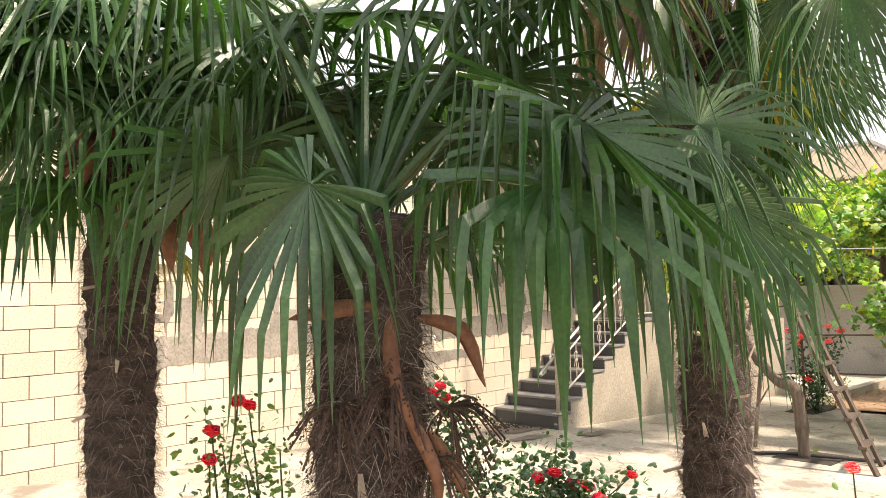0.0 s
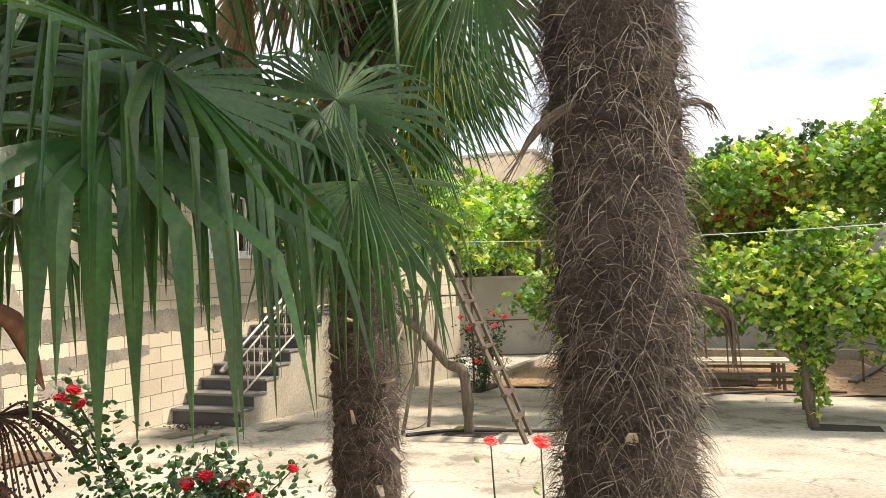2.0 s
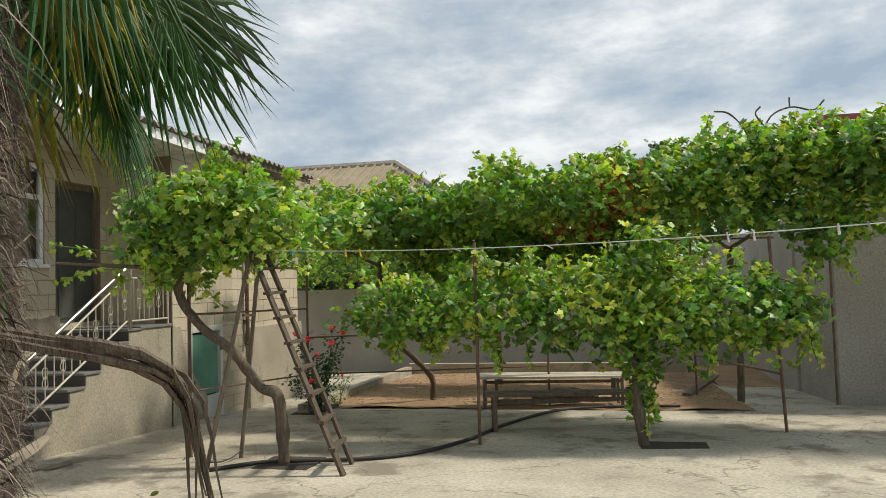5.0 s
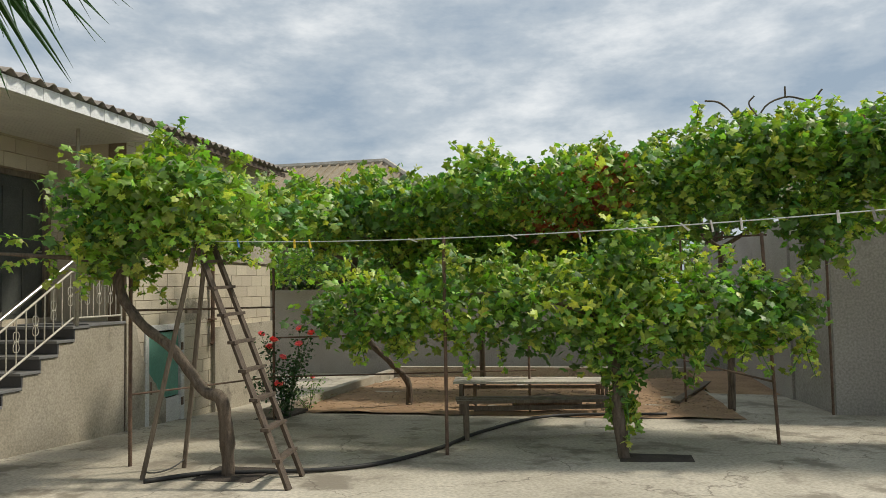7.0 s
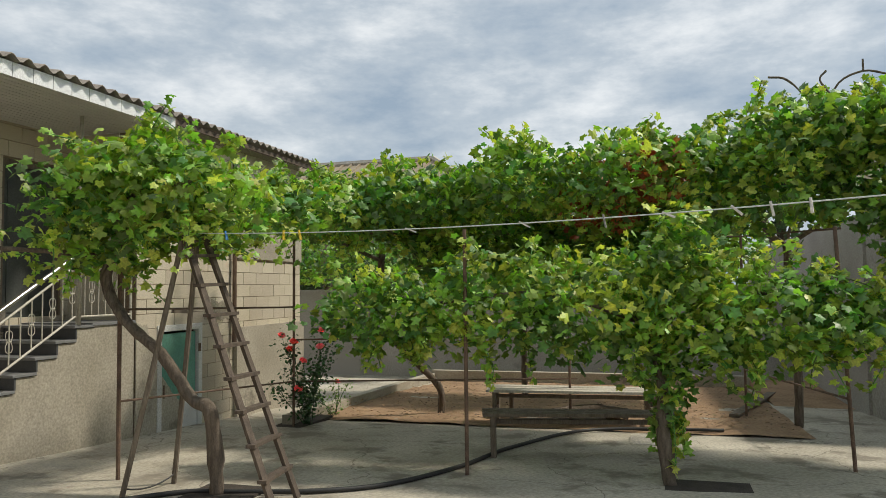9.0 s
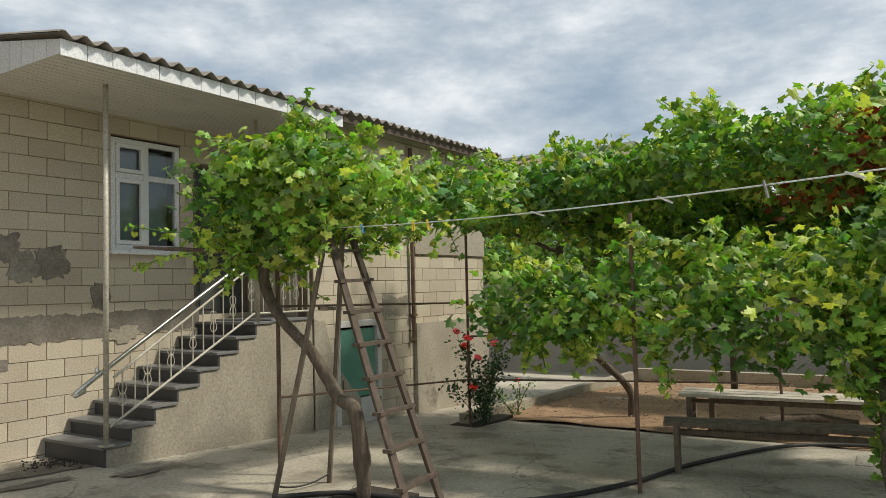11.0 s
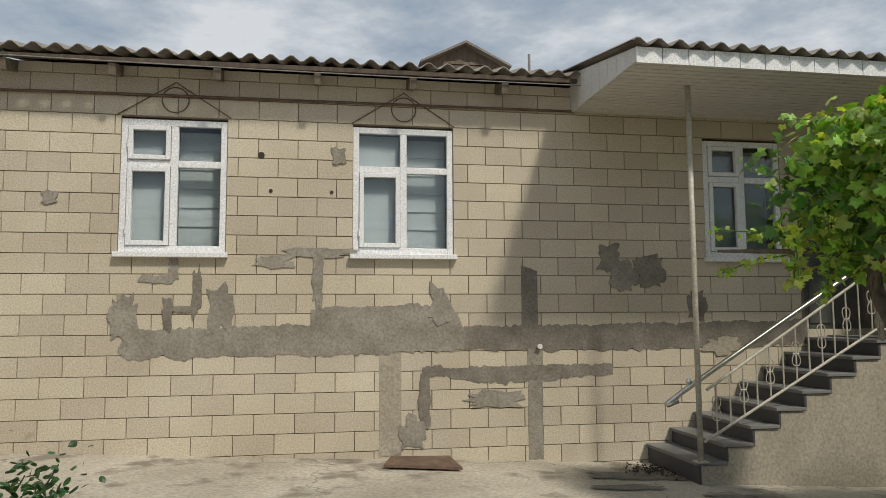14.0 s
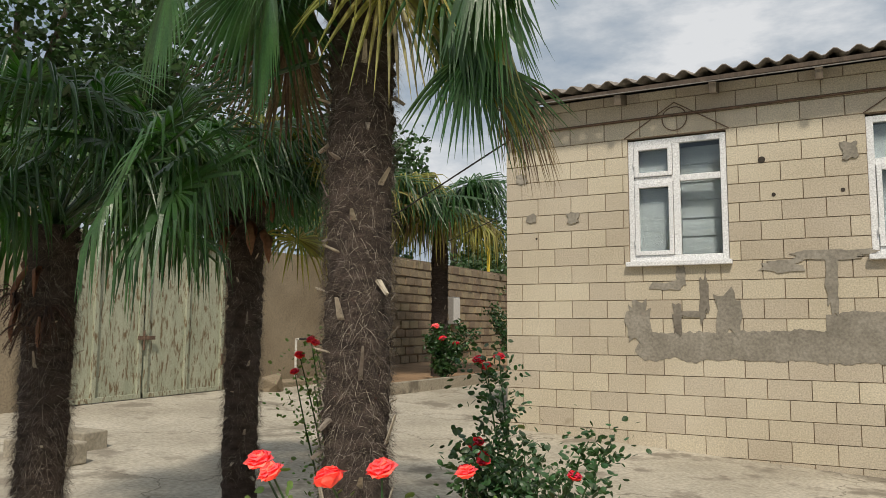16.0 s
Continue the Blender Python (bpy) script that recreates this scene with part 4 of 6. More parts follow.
lrng = random.Random(11)
lit = Mesh()
for _ in range(2600):
    x, y = lrng.uniform(12.5, 20.3), lrng.uniform(-9.5, -2.3)
    z = gz(x) + 0.06 + lrng.uniform(0, 0.02)
    a, s = lrng.uniform(0, 6.28), lrng.uniform(0.02, 0.05)
    c, d = math.cos(a) * s, math.sin(a) * s
    lit.add([(x - c, y - d, z), (x + d * 0.5, y - c * 0.5, z + 0.012), (x + c, y + d, z + lrng.uniform(0, 0.02)), (x - d * 0.5, y + c * 0.5, z + 0.01)], [(0, 1, 2), (0, 2, 3)], lrng.randrange(2))
tagged(part("leaf_litter", lit, [PALM_DEAD, SOIL]), "dry fallen leaves and straw scattered on the garden soil", "leaf litter", "", "stuff")
for i, (cx, cy, w, h) in enumerate(((6.5, -0.75, 0.9, 0.35), (6.2, -1.25, 0.7, 0.2), (7.0, -1.6, 0.5, 0.18))):
    o = patch_outline(cx, cy, w, h, 30, 0.6, i + 20)
    structure("damp_stain", Mesh().add([(x, y, gz(x) + 0.016) for x, y in o], [tuple(range(30))]), CEMENT_WET, "dark damp stain on the concrete by the steps", "stain")
cl = Mesh()
for _ in range(160):
    x, y = lrng.gauss(6.85, 0.16), lrng.gauss(-0.45, 0.14)
    s = lrng.uniform(0.008, 0.02)
    z = gz(x) + 0.02
    cl.add([(x - s, y, z), (x, y - s, z), (x + s, y, z), (x, y + s, z), (x, y, z + s)], [(0, 1, 4), (1, 2, 4), (2, 3, 4), (3, 0, 4)])
tagged(part("debris", cl, DARKPIT), "small dark debris swept against the lowest step", "debris", "", "stuff")

# ---- vines and pergola ----
LEAFSHAPE = [(0, -0.15), (0.34, -0.42), (0.55, -0.1), (0.42, 0.06), (0.62, 0.38), (0.30, 0.42), (0, 0.85), (-0.30, 0.42), (-0.62, 0.38), (-0.42, 0.06), (-0.55, -0.1), (-0.34, -0.42)]


def leaves(m, centres, size, mi_pick, droop=0.6, shape=LEAFSHAPE, out=None):
    """Adds cupped, lobed leaves at the centres, hanging and facing outwards."""
    for c in centres:
        n = Vector((U(-1, 1), U(-1, 1), U(0.15, 1.3)))
        if out is not None:
            n += (Vector(c) - out) * 0.7
        n.normalize()
        t = Vector((U(-1, 1), U(-1, 1), U(-1.6, 0.1) * droop))
        t = (t - n * t.dot(n)).normalized()
        s = n.cross(t)
        k = size * U(0.6, 1.25)
        cup = U(0.08, 0.32)
        vs = [tuple(Vector(c) + n * (0.06 * k))]
        for a, b in shape:
            vs.append(tuple(Vector(c) + s * (a * k) + t * (b * k) - n * (cup * k * (a * a * 1.6 + max(0, b) ** 2 * 0.7))))
        q = len(shape)
        m.add(vs, [(0, i + 1, (i + 1) % q + 1) for i in range(q)], mi_pick(c))


def blob_points(blobs, density):
    """Points in the outer shell of ellipsoids, with an uneven outline."""
    pts = []
    for cx, cy, cz, rx, ry, rz in blobs:
        n = int(density * (rx * ry + ry * rz + rx * rz) * 4.2)
        for _ in range(n):
            d = Vector((rng.gauss(0, 1), rng.gauss(0, 1), rng.gauss(0, 1))).normalized()
            r = (1 - 0.55 * rng.random() ** 1.6)
            r *= 1 + 0.55 * noise.noise(Vector((cx, cy, cz)) + d * 2.1) + 0.25 * noise.noise(d * 5 + Vector((cy, cz, cx)))
            pts.append((cx + d.x * rx * r, cy + d.y * ry * r, cz + d.z * rz * r))
    return pts


def vine(label, trunk, arms, blobs, density, size, light, red=None, wisps=()):
    """Grape vine: twisted trunk, woody arms and a crown of lobed leaves."""
    base = trunk[0]
    v = thing("grape_vine", label, "vine", "grape vines", at=base)
    tr = Mesh()
    p = bend(trunk, 7)
    r0, r1 = 0.064, 0.04
    tr.tube(p, [r0 + (r1 - r0) * i / (len(p) - 1) for i in range(len(p))], 10, 0, 0.45)
    for k in range(5):
        q = [x + Vector((0.036 * math.cos(k * 1.3 + i * 0.35), 0.036 * math.sin(k * 1.3 + i * 0.35), 0)) for i, x in enumerate(p)]
        tr.tube(q, 0.022, 5, 0, 0.4)
    kid("trunk", tr, BARK, v, "twisted peeling bark", True)
    for a in arms:
        kid("arm", Mesh().tube(bend(a, 6), [0.032 - 0.018 * i / (6 * (len(a) - 1)) for i in range(6 * (len(a) - 1) + 1)], 7, 0, 0.3), BARK, v, "", True)
    cr = Mesh()

    def pick(c):
        u = rng.random()
        if red and (Vector(c) - Vector(red[0])).length < red[1] * U(0.5, 1.1):
            return 3 if u < 0.75 else 0
        hi = noise.noise(Vector(c) * 1.1)
        if u < 0.05 + light * max(0, hi):
            return 2
        return 1 if u > 0.62 + 0.5 * hi else 0
    pts = blob_points(blobs, density)
    leaves(cr, pts, size, pick)
    tops = []
    for cx, cy, cz, rx, ry, rz in blobs:
        for _ in range(5):
            a, q = U(0, 6.28), U(0.1, 0.8)
            s = Vector((cx + math.cos(a) * rx * q, cy + math.sin(a) * ry * q, cz + rz * 0.8))
            tops.append([s, s + Vector((U(-0.12, 0.12), U(-0.12, 0.12), U(0.05, 0.14))), s + Vector((U(-0.3, 0.3), U(-0.3, 0.3), U(0.1, 0.34)))])
        for _ in range(3):
            a, q = U(0, 6.28), U(0.5, 0.95)
            s = Vector((cx + math.cos(a) * rx * q, cy + math.sin(a) * ry * q, cz - rz * 0.6))
            tops.append([s, s + Vector((U(-0.06, 0.06), U(-0.06, 0.06), -0.12)), s + Vector((U(-0.12, 0.12), U(-0.12, 0.12), -U(0.15, 0.4)))])
    for w in list(wisps) + tops:
        path = bend(w, 6)
        cr.tube(path, 0.006, 4, 1)
        leaves(cr, [tuple(x + Vector((U(-0.06, 0.06), U(-0.06, 0.06), U(-0.06, 0.04)))) for x in path for _ in range(2)], size * 0.8, lambda c: 2 if rng.random() < 0.4 else 0)
    kid("crown", cr, [LEAF, LEAF_DARK, LEAF_YELLOW, LEAF_RED], v, "dense lobed green leaves with yellowing tips")
    bun = Mesh()
    for c in pts[:: max(1, len(pts) // 34)]:
        if c[2] < 1.3:
            continue
        for k in range(22):
            b = (c[0] + rng.gauss(0, 0.028), c[1] + rng.gauss(0, 0.028), c[2] - 0.06 - abs(rng.gauss(0, 0.075)))
            s = 0.011
            bun.add([(b[0] + s, b[1], b[2]), (b[0] - s, b[1], b[2]), (b[0], b[1] + s, b[2]), (b[0], b[1] - s, b[2]), (b[0], b[1], b[2] + s), (b[0], b[1], b[2] - s)],
                    [(0, 2, 4), (2, 1, 4), (1, 3, 4), (3, 0, 4), (2, 0, 5), (1, 2, 5), (3, 1, 5), (0, 3, 5)])
    if bun.f:
        kid("grape_bunch", bun, LEAF_YELLOW, v, "small unripe green grapes")["kind"] = "stuff"
    return v


def at_ground(x, y, up=0.0):
    return (x, y, gz(x) + up)


vine("grape vine with slanting trunk and round leafy head", [at_ground(7.45, -4.0, -0.02), (7.42, -4.0, 0.1), (7.4, -3.95, 0.36), (7.45, -3.75, 0.42), (7.5, -3.4, 0.8), (7.55, -2.95, 1.12), (7.6, -2.7, 1.5), (7.6, -2.9, 1.9)],
     [[(7.6, -2.8, 1.8), (7.3, -3.2, 2.2), (7.2, -3.9, 2.3)], [(7.6, -2.9, 1.9), (8.4, -3.4, 2.2), (9.5, -3.6, 2.2)], [(7.6, -2.75, 1.7), (7.2, -2.3, 1.75), (6.9, -1.7, 1.8)]],
     [(7.5, -2.85, 2.2, 0.75, 0.75, 0.52), (7.5, -3.7, 2.25, 0.7, 0.7, 0.42), (7.4, -3.2, 2.45, 0.6, 0.75, 0.4), (7.7, -2.6, 1.85, 0.55, 0.5, 0.36), (8.2, -3.5, 2.15, 0.7, 0.6, 0.42)],
     190, 0.086, 0.35, None, [[(7.5, -2.3, 1.9), (7.2, -1.9, 1.95), (6.95, -1.6, 2.0)], [(7.4, -2.3, 1.75), (7.1, -1.95, 1.7), (6.9, -1.75, 1.6)], [(7.6, -3.7, 1.9), (7.7, -4.0, 1.75), (7.75, -4.2, 1.65)]])
vine("old grape vine spreading low over the wires of the yard", [at_ground(9.0, -7.75, -0.02), (9.1, -7.7, 0.05), (9.15, -7.7, 0.5), (9.2, -7.6, 1.0), (9.2, -7.5, 1.3)],
     [[(9.2, -7.6, 1.0), (9.1, -6.6, 1.3), (9.0, -5.4, 1.2)], [(9.2, -7.6, 1.1), (9.5, -8.5, 1.3), (9.7, -9.3, 1.1)]],
     [(9.1, -4.85, 1.1, 0.5, 0.75, 0.38), (9.15, -5.8, 1.15, 0.55, 0.85, 0.5), (9.2, -7.1, 1.15, 0.6, 0.9, 0.55), (9.3, -8.0, 1.05, 0.55, 0.75, 0.6), (9.4, -8.8, 1.05, 0.55, 0.8, 0.5), (9.5, -9.4, 0.95, 0.45, 0.5, 0.34), (9.15, -7.75, 0.4, 0.17, 0.2, 0.5), (9.25, -7.9, 1.65, 0.35, 0.4, 0.3)],
     210, 0.088, 0.7, None, [[(9.1, -7.75, 0.5), (9.0, -7.8, 0.0), (8.95, -7.8, -0.3)], [(9.4, -9.1, 1.1), (9.4, -9.5, 1.2), (9.4, -9.8, 1.15)], [(9.0, -6.0, 0.8), (9.0, -6.1, 0.6), (8.95, -6.1, 0.42)]])
vine("old grape vine with a leaning trunk climbing the pergola", [at_ground(13.6, -4.2, -0.02), (13.55, -4.2, -0.3), (13.3, -4.0, 0.05), (12.9, -3.6, 0.6), (12.6, -3.5, 1.2), (12.5, -3.6, 1.9)],
     [[(12.6, -3.6, 1.4), (12.5, -4.6, 1.9), (12.4, -5.8, 2.3)], [(12.5, -3.6, 1.8), (12.0, -2.8, 2.2), (11.5, -2.2, 2.4)]],
     [(12.1, -3.0, 2.6, 1.1, 0.85, 0.5), (12.5, -3.9, 2.55, 1.2, 1.0, 0.62), (12.6, -5.3, 2.5, 1.2, 1.1, 0.6), (12.6, -6.7, 2.5, 1.2, 1.1, 0.6), (10.8, -3.5, 2.4, 1.1, 0.6, 0.32), (9.5, -3.55, 2.3, 0.9, 0.55, 0.3), (12.3, -4.9, 1.8, 0.6, 0.9, 0.6), (12.4, -6.3, 1.75, 0.6, 0.9, 0.6), (11.2, -6.0, 2.76, 0.9, 1.0, 0.44), (11.5, -4.5, 2.62, 0.9, 1.0, 0.4)],
     165, 0.102, 0.55, ((12.0, -7.0, 2.7), 0.8), [[(12, -5.5, 3.1), (12, -5.6, 3.35), (12, -5.5, 3.5)], [(12.4, -4.4, 3.0), (12.4, -4.3, 3.25), (12.4, -4.4, 3.4)]])
vine("tall grape vine over the pergola beside the grey wall", [at_ground(13.6, -9.6, -0.02), (13.5, -9.6, 0.2), (13.3, -9.5, 1.0), (12.8, -9.4, 1.9)],
     [[(12.8, -9.4, 1.9), (12.3, -8.6, 2.4), (12.0, -7.6, 2.6)], [(12.8, -9.4, 1.9), (11.8, -10.4, 2.5), (11.0, -11.5, 2.5)]],
     [(11.9, -8.2, 2.75, 1.2, 0.9, 0.55), (11.6, -9.2, 2.8, 1.2, 0.9, 0.7), (11.3, -10.2, 2.75, 1.1, 0.9, 0.75), (11.0, -11.2, 2.75, 1.1, 0.9, 0.75), (10.7, -12.2, 2.75, 1.0, 0.9, 0.7), (10.6, -13.2, 2.7, 1.0, 0.9, 0.6), (12.6, -7.6, 2.0, 0.6, 0.8, 0.6), (11.2, -7.4, 2.82, 0.9, 0.9, 0.44), (10.9, -9.6, 3.05, 0.8, 0.9, 0.45), (10.6, -10.8, 3.0, 0.8, 0.9, 0.45), (10.8, -10.3, 1.95, 0.3, 0.35, 0.4)],
     165, 0.102, 0.6, ((11.3, -7.6, 2.8), 0.6), [[(11.4, -10.0, 3.3), (11.3, -10.0, 3.6), (11.3, -10.1, 3.75)], [(11.2, -9.2, 3.3), (11.2, -9.1, 3.5), (11.2, -9.2, 3.65)], [(10.9, -10.2, 2.0), (10.8, -10.15, 1.6), (10.7, -10.1, 1.3)]])
vine("shaded grape vine and climbers behind the pergola", [at_ground(17.0, -5.0, -0.02), (17, -5, 0.4), (17.1, -5.1, 1.2), (17, -5, 2.0)],
     [[(17, -5, 1.8), (17, -3.8, 2.2), (17, -2.5, 2.3)]],
     [(17.0, -3.2, 2.2, 1.2, 1.2, 0.7), (17.0, -5.2, 2.1, 1.2, 1.2, 0.8), (17.0, -7.2, 2.2, 1.2, 1.2, 0.8), (17.0, -8.8, 2.3, 1.1, 0.9, 0.7), (15.4, -3.6, 1.7, 0.6, 1.1, 0.55), (15.4, -5.6, 1.6, 0.6, 1.1, 0.6), (15.4, -7.6, 1.6, 0.6, 1.1, 0.6), (20.5, -1.0, 2.3, 0.8, 1.6, 0.8), (20.8, 1.5, 2.2, 0.7, 1.6, 0.7)],
     90, 0.125, 0.1)


def post(x, y, z1, lean=(0, 0), r=0.02):
    p = thing("pergola_post", "thin rusty iron post of the vine pergola", "post", "pergola posts", at=at_ground(x, y))
    kid("shaft", Mesh().tube([at_ground(x, y, -0.02), (x + lean[0], y + lean[1], z1)], r, 8), RUST, p)
    return p


for a in ((7.73, -2.75, 1.95, (0, 0)), (8.9, -5.85, 1.95, (0.02, 0)), (10.2, -9.55, 1.95, (0, 0.1)), (11.5, -2.6, 2.3, (0.02, 0)), (14.6, -9.0, 2.2, (0, 0)), (12.9, -6.4, 2.2, (0, 0)), (13.2, -11.0, 2.1, (0, 0))):
    post(*a)
for a, b in (((7.73, -2.75, 1.2), (11.5, -2.6, 1.12)), ((11.5, -2.6, 2.2), (12.9, -6.4, 2.15)),
             ((12.9, -6.4, 2.15), (14.6, -9.0, 2.15)), ((7.73, -2.75, 0.33), (11.5, -2.6, 0.05)), ((11.5, -2.6, 0.05), (13.0, -6.5, 0.0)), ((10.2, -9.5, 1.35), (14.6, -9.0, 1.5)), ((10.2, -9.5, 1.93), (14.6, -9.0, 2.15)),
             ((11.5, -2.6, 0.65), (12.9, -6.4, 0.65)), ((14.6, -9.0, 0.0), (10.2, -9.5, 0.2))):
    tagged(part("pergola_rail", Mesh().tube([a, b], 0.013, 6), RUST), "thin rusty iron rail of the vine pergola", "rail", "pergola rails")

tw = thing("dry_vine_shoot", "bare dry vine shoots sticking up over the pergola", "dry shoot", at=(11.1, -9.6, 3.1))
for pts in ([(11.1, -9.6, 3.0), (11.1, -9.4, 3.5), (11.1, -9.2, 3.75), (11.1, -9.0, 3.8)], [(11.1, -9.6, 3.0), (11.1, -9.7, 3.6), (11.1, -10.0, 3.78), (11.1, -10.3, 3.72), (11.1, -10.45, 3.85)], [(11.1, -9.65, 3.55), (11.1, -9.55, 3.72), (11.1, -9.62, 3.82)], [(11.1, -10.0, 3.78), (11.1, -10.0, 3.92)]):
    kid("twig", Mesh().tube(bend(pts, 5), 0.012, 5, 0, 0.4), BARK, tw)

# washing line and pegs
P0, P1 = Vector((7.73, -2.75, 1.95)), Vector((5.35, -9.4, 1.78))
line = arc(P0, P1, 0.10, 40)
tagged(part("washing_line", Mesh().tube(line, 0.004, 5), ROPE), "pale plastic washing line with pegs", "washing line")
P2 = Vector((5.6, -14, 2.0))
for k, (t, mt, tilt) in enumerate([(0.16, PEG_BLUE, 0.3), (0.23, PEG_BLUE, 0.2), (0.34, YELLOW, 0.0), (0.355, YELLOW, 0.2), (0.5, PEG_WHITE, 1.2), (0.64, PEG_WHITE, 1.1), (0.70, PEG_GREY, 0.2), (0.76, PEG_WHITE, 1.2), (0.80, PEG_WHITE, 0.9), (0.83, PEG_WHITE, 0.2), (0.86, PEG_WHITE, 0.1), (0.93, PEG_WHITE, 0.1), (0.97, PEG_GREY, 0.3)]):
    q = line[int(t * 40)]
    pg = thing("clothes_peg", "plastic clothes peg clipped on the washing line", "clothes peg", "clothes pegs", at=q)
    dv = Vector((math.sin(tilt) * 0.36, -math.sin(tilt) * 0.93, -math.cos(tilt)))
    for s in (-1, 1):
        o = Vector((0.006 * s, 0, 0))
        kid("jaw", Mesh().beam(q + o - dv * 0.02, q + o * 2.2 + dv * 0.055, 0.009, 0.008), mt, pg)

# ---- ladder ----
lad = thing("step_ladder", "dark weathered wooden step ladder standing under the vine", "ladder", at=at_ground(7.1, -4.3))
topc = Vector((7.5, -3.72, 1.86))
fl, fr = Vector(at_ground(6.98, -4.83)), Vector(at_ground(7.55, -4.72))
tl, tr2 = topc + Vector((-0.1, 0.02, 0)), topc + Vector((0.16, 0.0, 0.02))
for a, b in ((fl, tl), (fr, tr2)):
    kid("rail", Mesh().beam(a, b, 0.055, 0.035), DARKWOOD, lad)
for i in range(8):
    t = 0.11 + i * 0.115
    a, b = fl.lerp(tl, t), fr.lerp(tr2, t)
    d = (b - a).normalized() * 0.06
    kid("rung", Mesh().beam(a - d, b + d, 0.075, 0.028), DARKWOOD, lad)
bl, br = Vector(at_ground(7.15, -3.28)), Vector(at_ground(7.75, -3.35))
for a, b in ((bl, topc + Vector((-0.08, 0.06, -0.05))), (br, topc + Vector((0.14, 0.06, -0.03)))):
    kid("prop_leg", Mesh().tube([a, a.lerp(b, 0.5) + Vector((0.008, 0, 0)), b], 0.024, 7), OLDWOOD, lad)
kid("prop_bar", Mesh().beam(bl.lerp(topc, 0.7), br.lerp(topc, 0.7), 0.03, 0.03), OLDWOOD, lad)
kid("cord", Mesh().tube(arc(bl.lerp(topc, 0.03), br.lerp(topc, 0.04), 0.05), 0.008, 5), HOSE, lad)

# ---- bench, table, planks ----
def bench(name, label, a, b, w, h, top_mat, legs=True, thick=0.035):
    a, b = Vector(a), Vector(b)
    t = thing(name, label, "table" if "table" in name else "bench", at=(a.x, a.y, gz(a.x)))
    d = (b - a).normalized()
    s = Vector((-d.y, d.x, 0))
    for k in range(3):
        o = s * ((k - 1) * w / 3)
        kid("board", Mesh().beam(a + o + Vector((0, 0, h + 0.004 * k)), b + o + Vector((0, 0, h)), w / 3 - 0.012, thick), top_mat, t)
    for e in (a + d * 0.12, b - d * 0.12):
        for k in (-1, 1):
            q = e + s * (k * (w / 2 - 0.05))
            kid("leg", Mesh().beam((q.x, q.y, gz(q.x)), (q.x, q.y, q.z + h - thick / 2), 0.055, 0.05), OLDWOOD, t)
        kid("cross_bar", Mesh().beam(e - s * (w / 2 - 0.06) + Vector((0, 0, h * 0.45)), e + s * (w / 2 - 0.06) + Vector((0, 0, h * 0.45)), 0.04, 0.04), OLDWOOD, t)
    kid("stretcher", Mesh().beam(a + d * 0.1 + Vector((0, 0, h * 0.8)), b - d * 0.1 + Vector((0, 0, h * 0.8)), 0.03, 0.05), OLDWOOD, t)
    return t


bench("wooden_bench", "weathered wooden bench under the pergola", at_ground(10.0, -5.75), at_ground(10.55, -7.9), 0.34, 0.48, OLDWOOD)
bench("wooden_table", "rough wooden table with pale boards under the pergola", at_ground(12.7, -5.2), at_ground(13.0, -7.7), 0.6, 0.52, PALEWOOD)
bench("wooden_bench", "low wooden bench behind the table under the vine", at_ground(13.4, -5.3), at_ground(13.7, -7.6), 0.32, 0.45, OLDWOOD)
for a, b in (((12.8, -5.5, 0.0), (13.0, -6.9, 0.05)), ((14.4, -8.8, -0.45), (18.5, -9.9, -0.62))):
    tagged(part("plank", Mesh().beam((a[0], a[1], gz(a[0]) + 0.05), (b[0], b[1], gz(b[0]) + 0.08), 0.16, 0.045), OLDWOOD), "old grey plank lying on the soil", "plank", "planks")
tagged(part("log", Mesh().tube(bend([at_ground(13.2, -6.1, 0.1), at_ground(13.4, -6.6, 0.16), at_ground(13.5, -7.2, 0.1)]), 0.1, 9, 0, 0.4), BARK, None, "", True), "thick dark vine log lying under the pergola", "log")
tagged(part("garden_hose", Mesh().tube(bend([at_ground(7.0, -3.4, 0.02), at_ground(7.4, -3.75, 0.025), at_ground(7.5, -4.15, 0.03), at_ground(7.75, -4.8, 0.025), at_ground(8.2, -5.3, 0.025), at_ground(9.2, -5.7, 0.025), at_ground(10.6, -6.0, 0.025), at_ground(12.2, -6.8, 0.04), at_ground(12.6, -8.5, 0.05)], 8), 0.022, 8), HOSE, None, "", True), "black rubber hose across the yard", "hose")
tagged(part("planting_hole", Mesh().box(7.2, -4.35, -0.5, 7.75, -3.75, gz(7.2) + 0.002), DARKPIT), "dark square planting hole cut in the concrete", "planting hole", "planting holes", "structure")
tagged(part("planting_hole", Mesh().box(8.75, -8.45, -0.6, 9.2, -7.7, gz(8.9) + 0.004), DARKPIT), "dark square planting hole cut in the concrete", "planting hole", "planting holes", "structure")
tagged(part("floor_tile", Mesh().box(11.3, -7.7, -0.7, 11.9, -7.3, gz(11.3) + 0.012, 0, 0.004), PALEWOOD), "pale square tile set in the concrete", "tile")
basin = thing("metal_basin", "shallow grey metal basin by the wall", "basin", at=at_ground(13.0, -11.9))
kid("bowl", Mesh().tube([at_ground(13.0, -12.2, 0.0), at_ground(13.0, -12.2, 0.05), at_ground(13.0, -12.2, 0.09)], [0.12, 0.17, 0.2], 16), PEG_GREY, basin)
kid("rim", Mesh().tube([(13.0 + 0.2 * math.cos(a / 12 * math.pi), -12.2 + 0.2 * math.sin(a / 12 * math.pi), gz(13.0) + 0.09) for a in range(25)], 0.012, 6), CHROME, basin)
pot = thing("clay_jar", "large tan clay jar beside the grey wall", "jar", at=at_ground(12.2, -12.9))
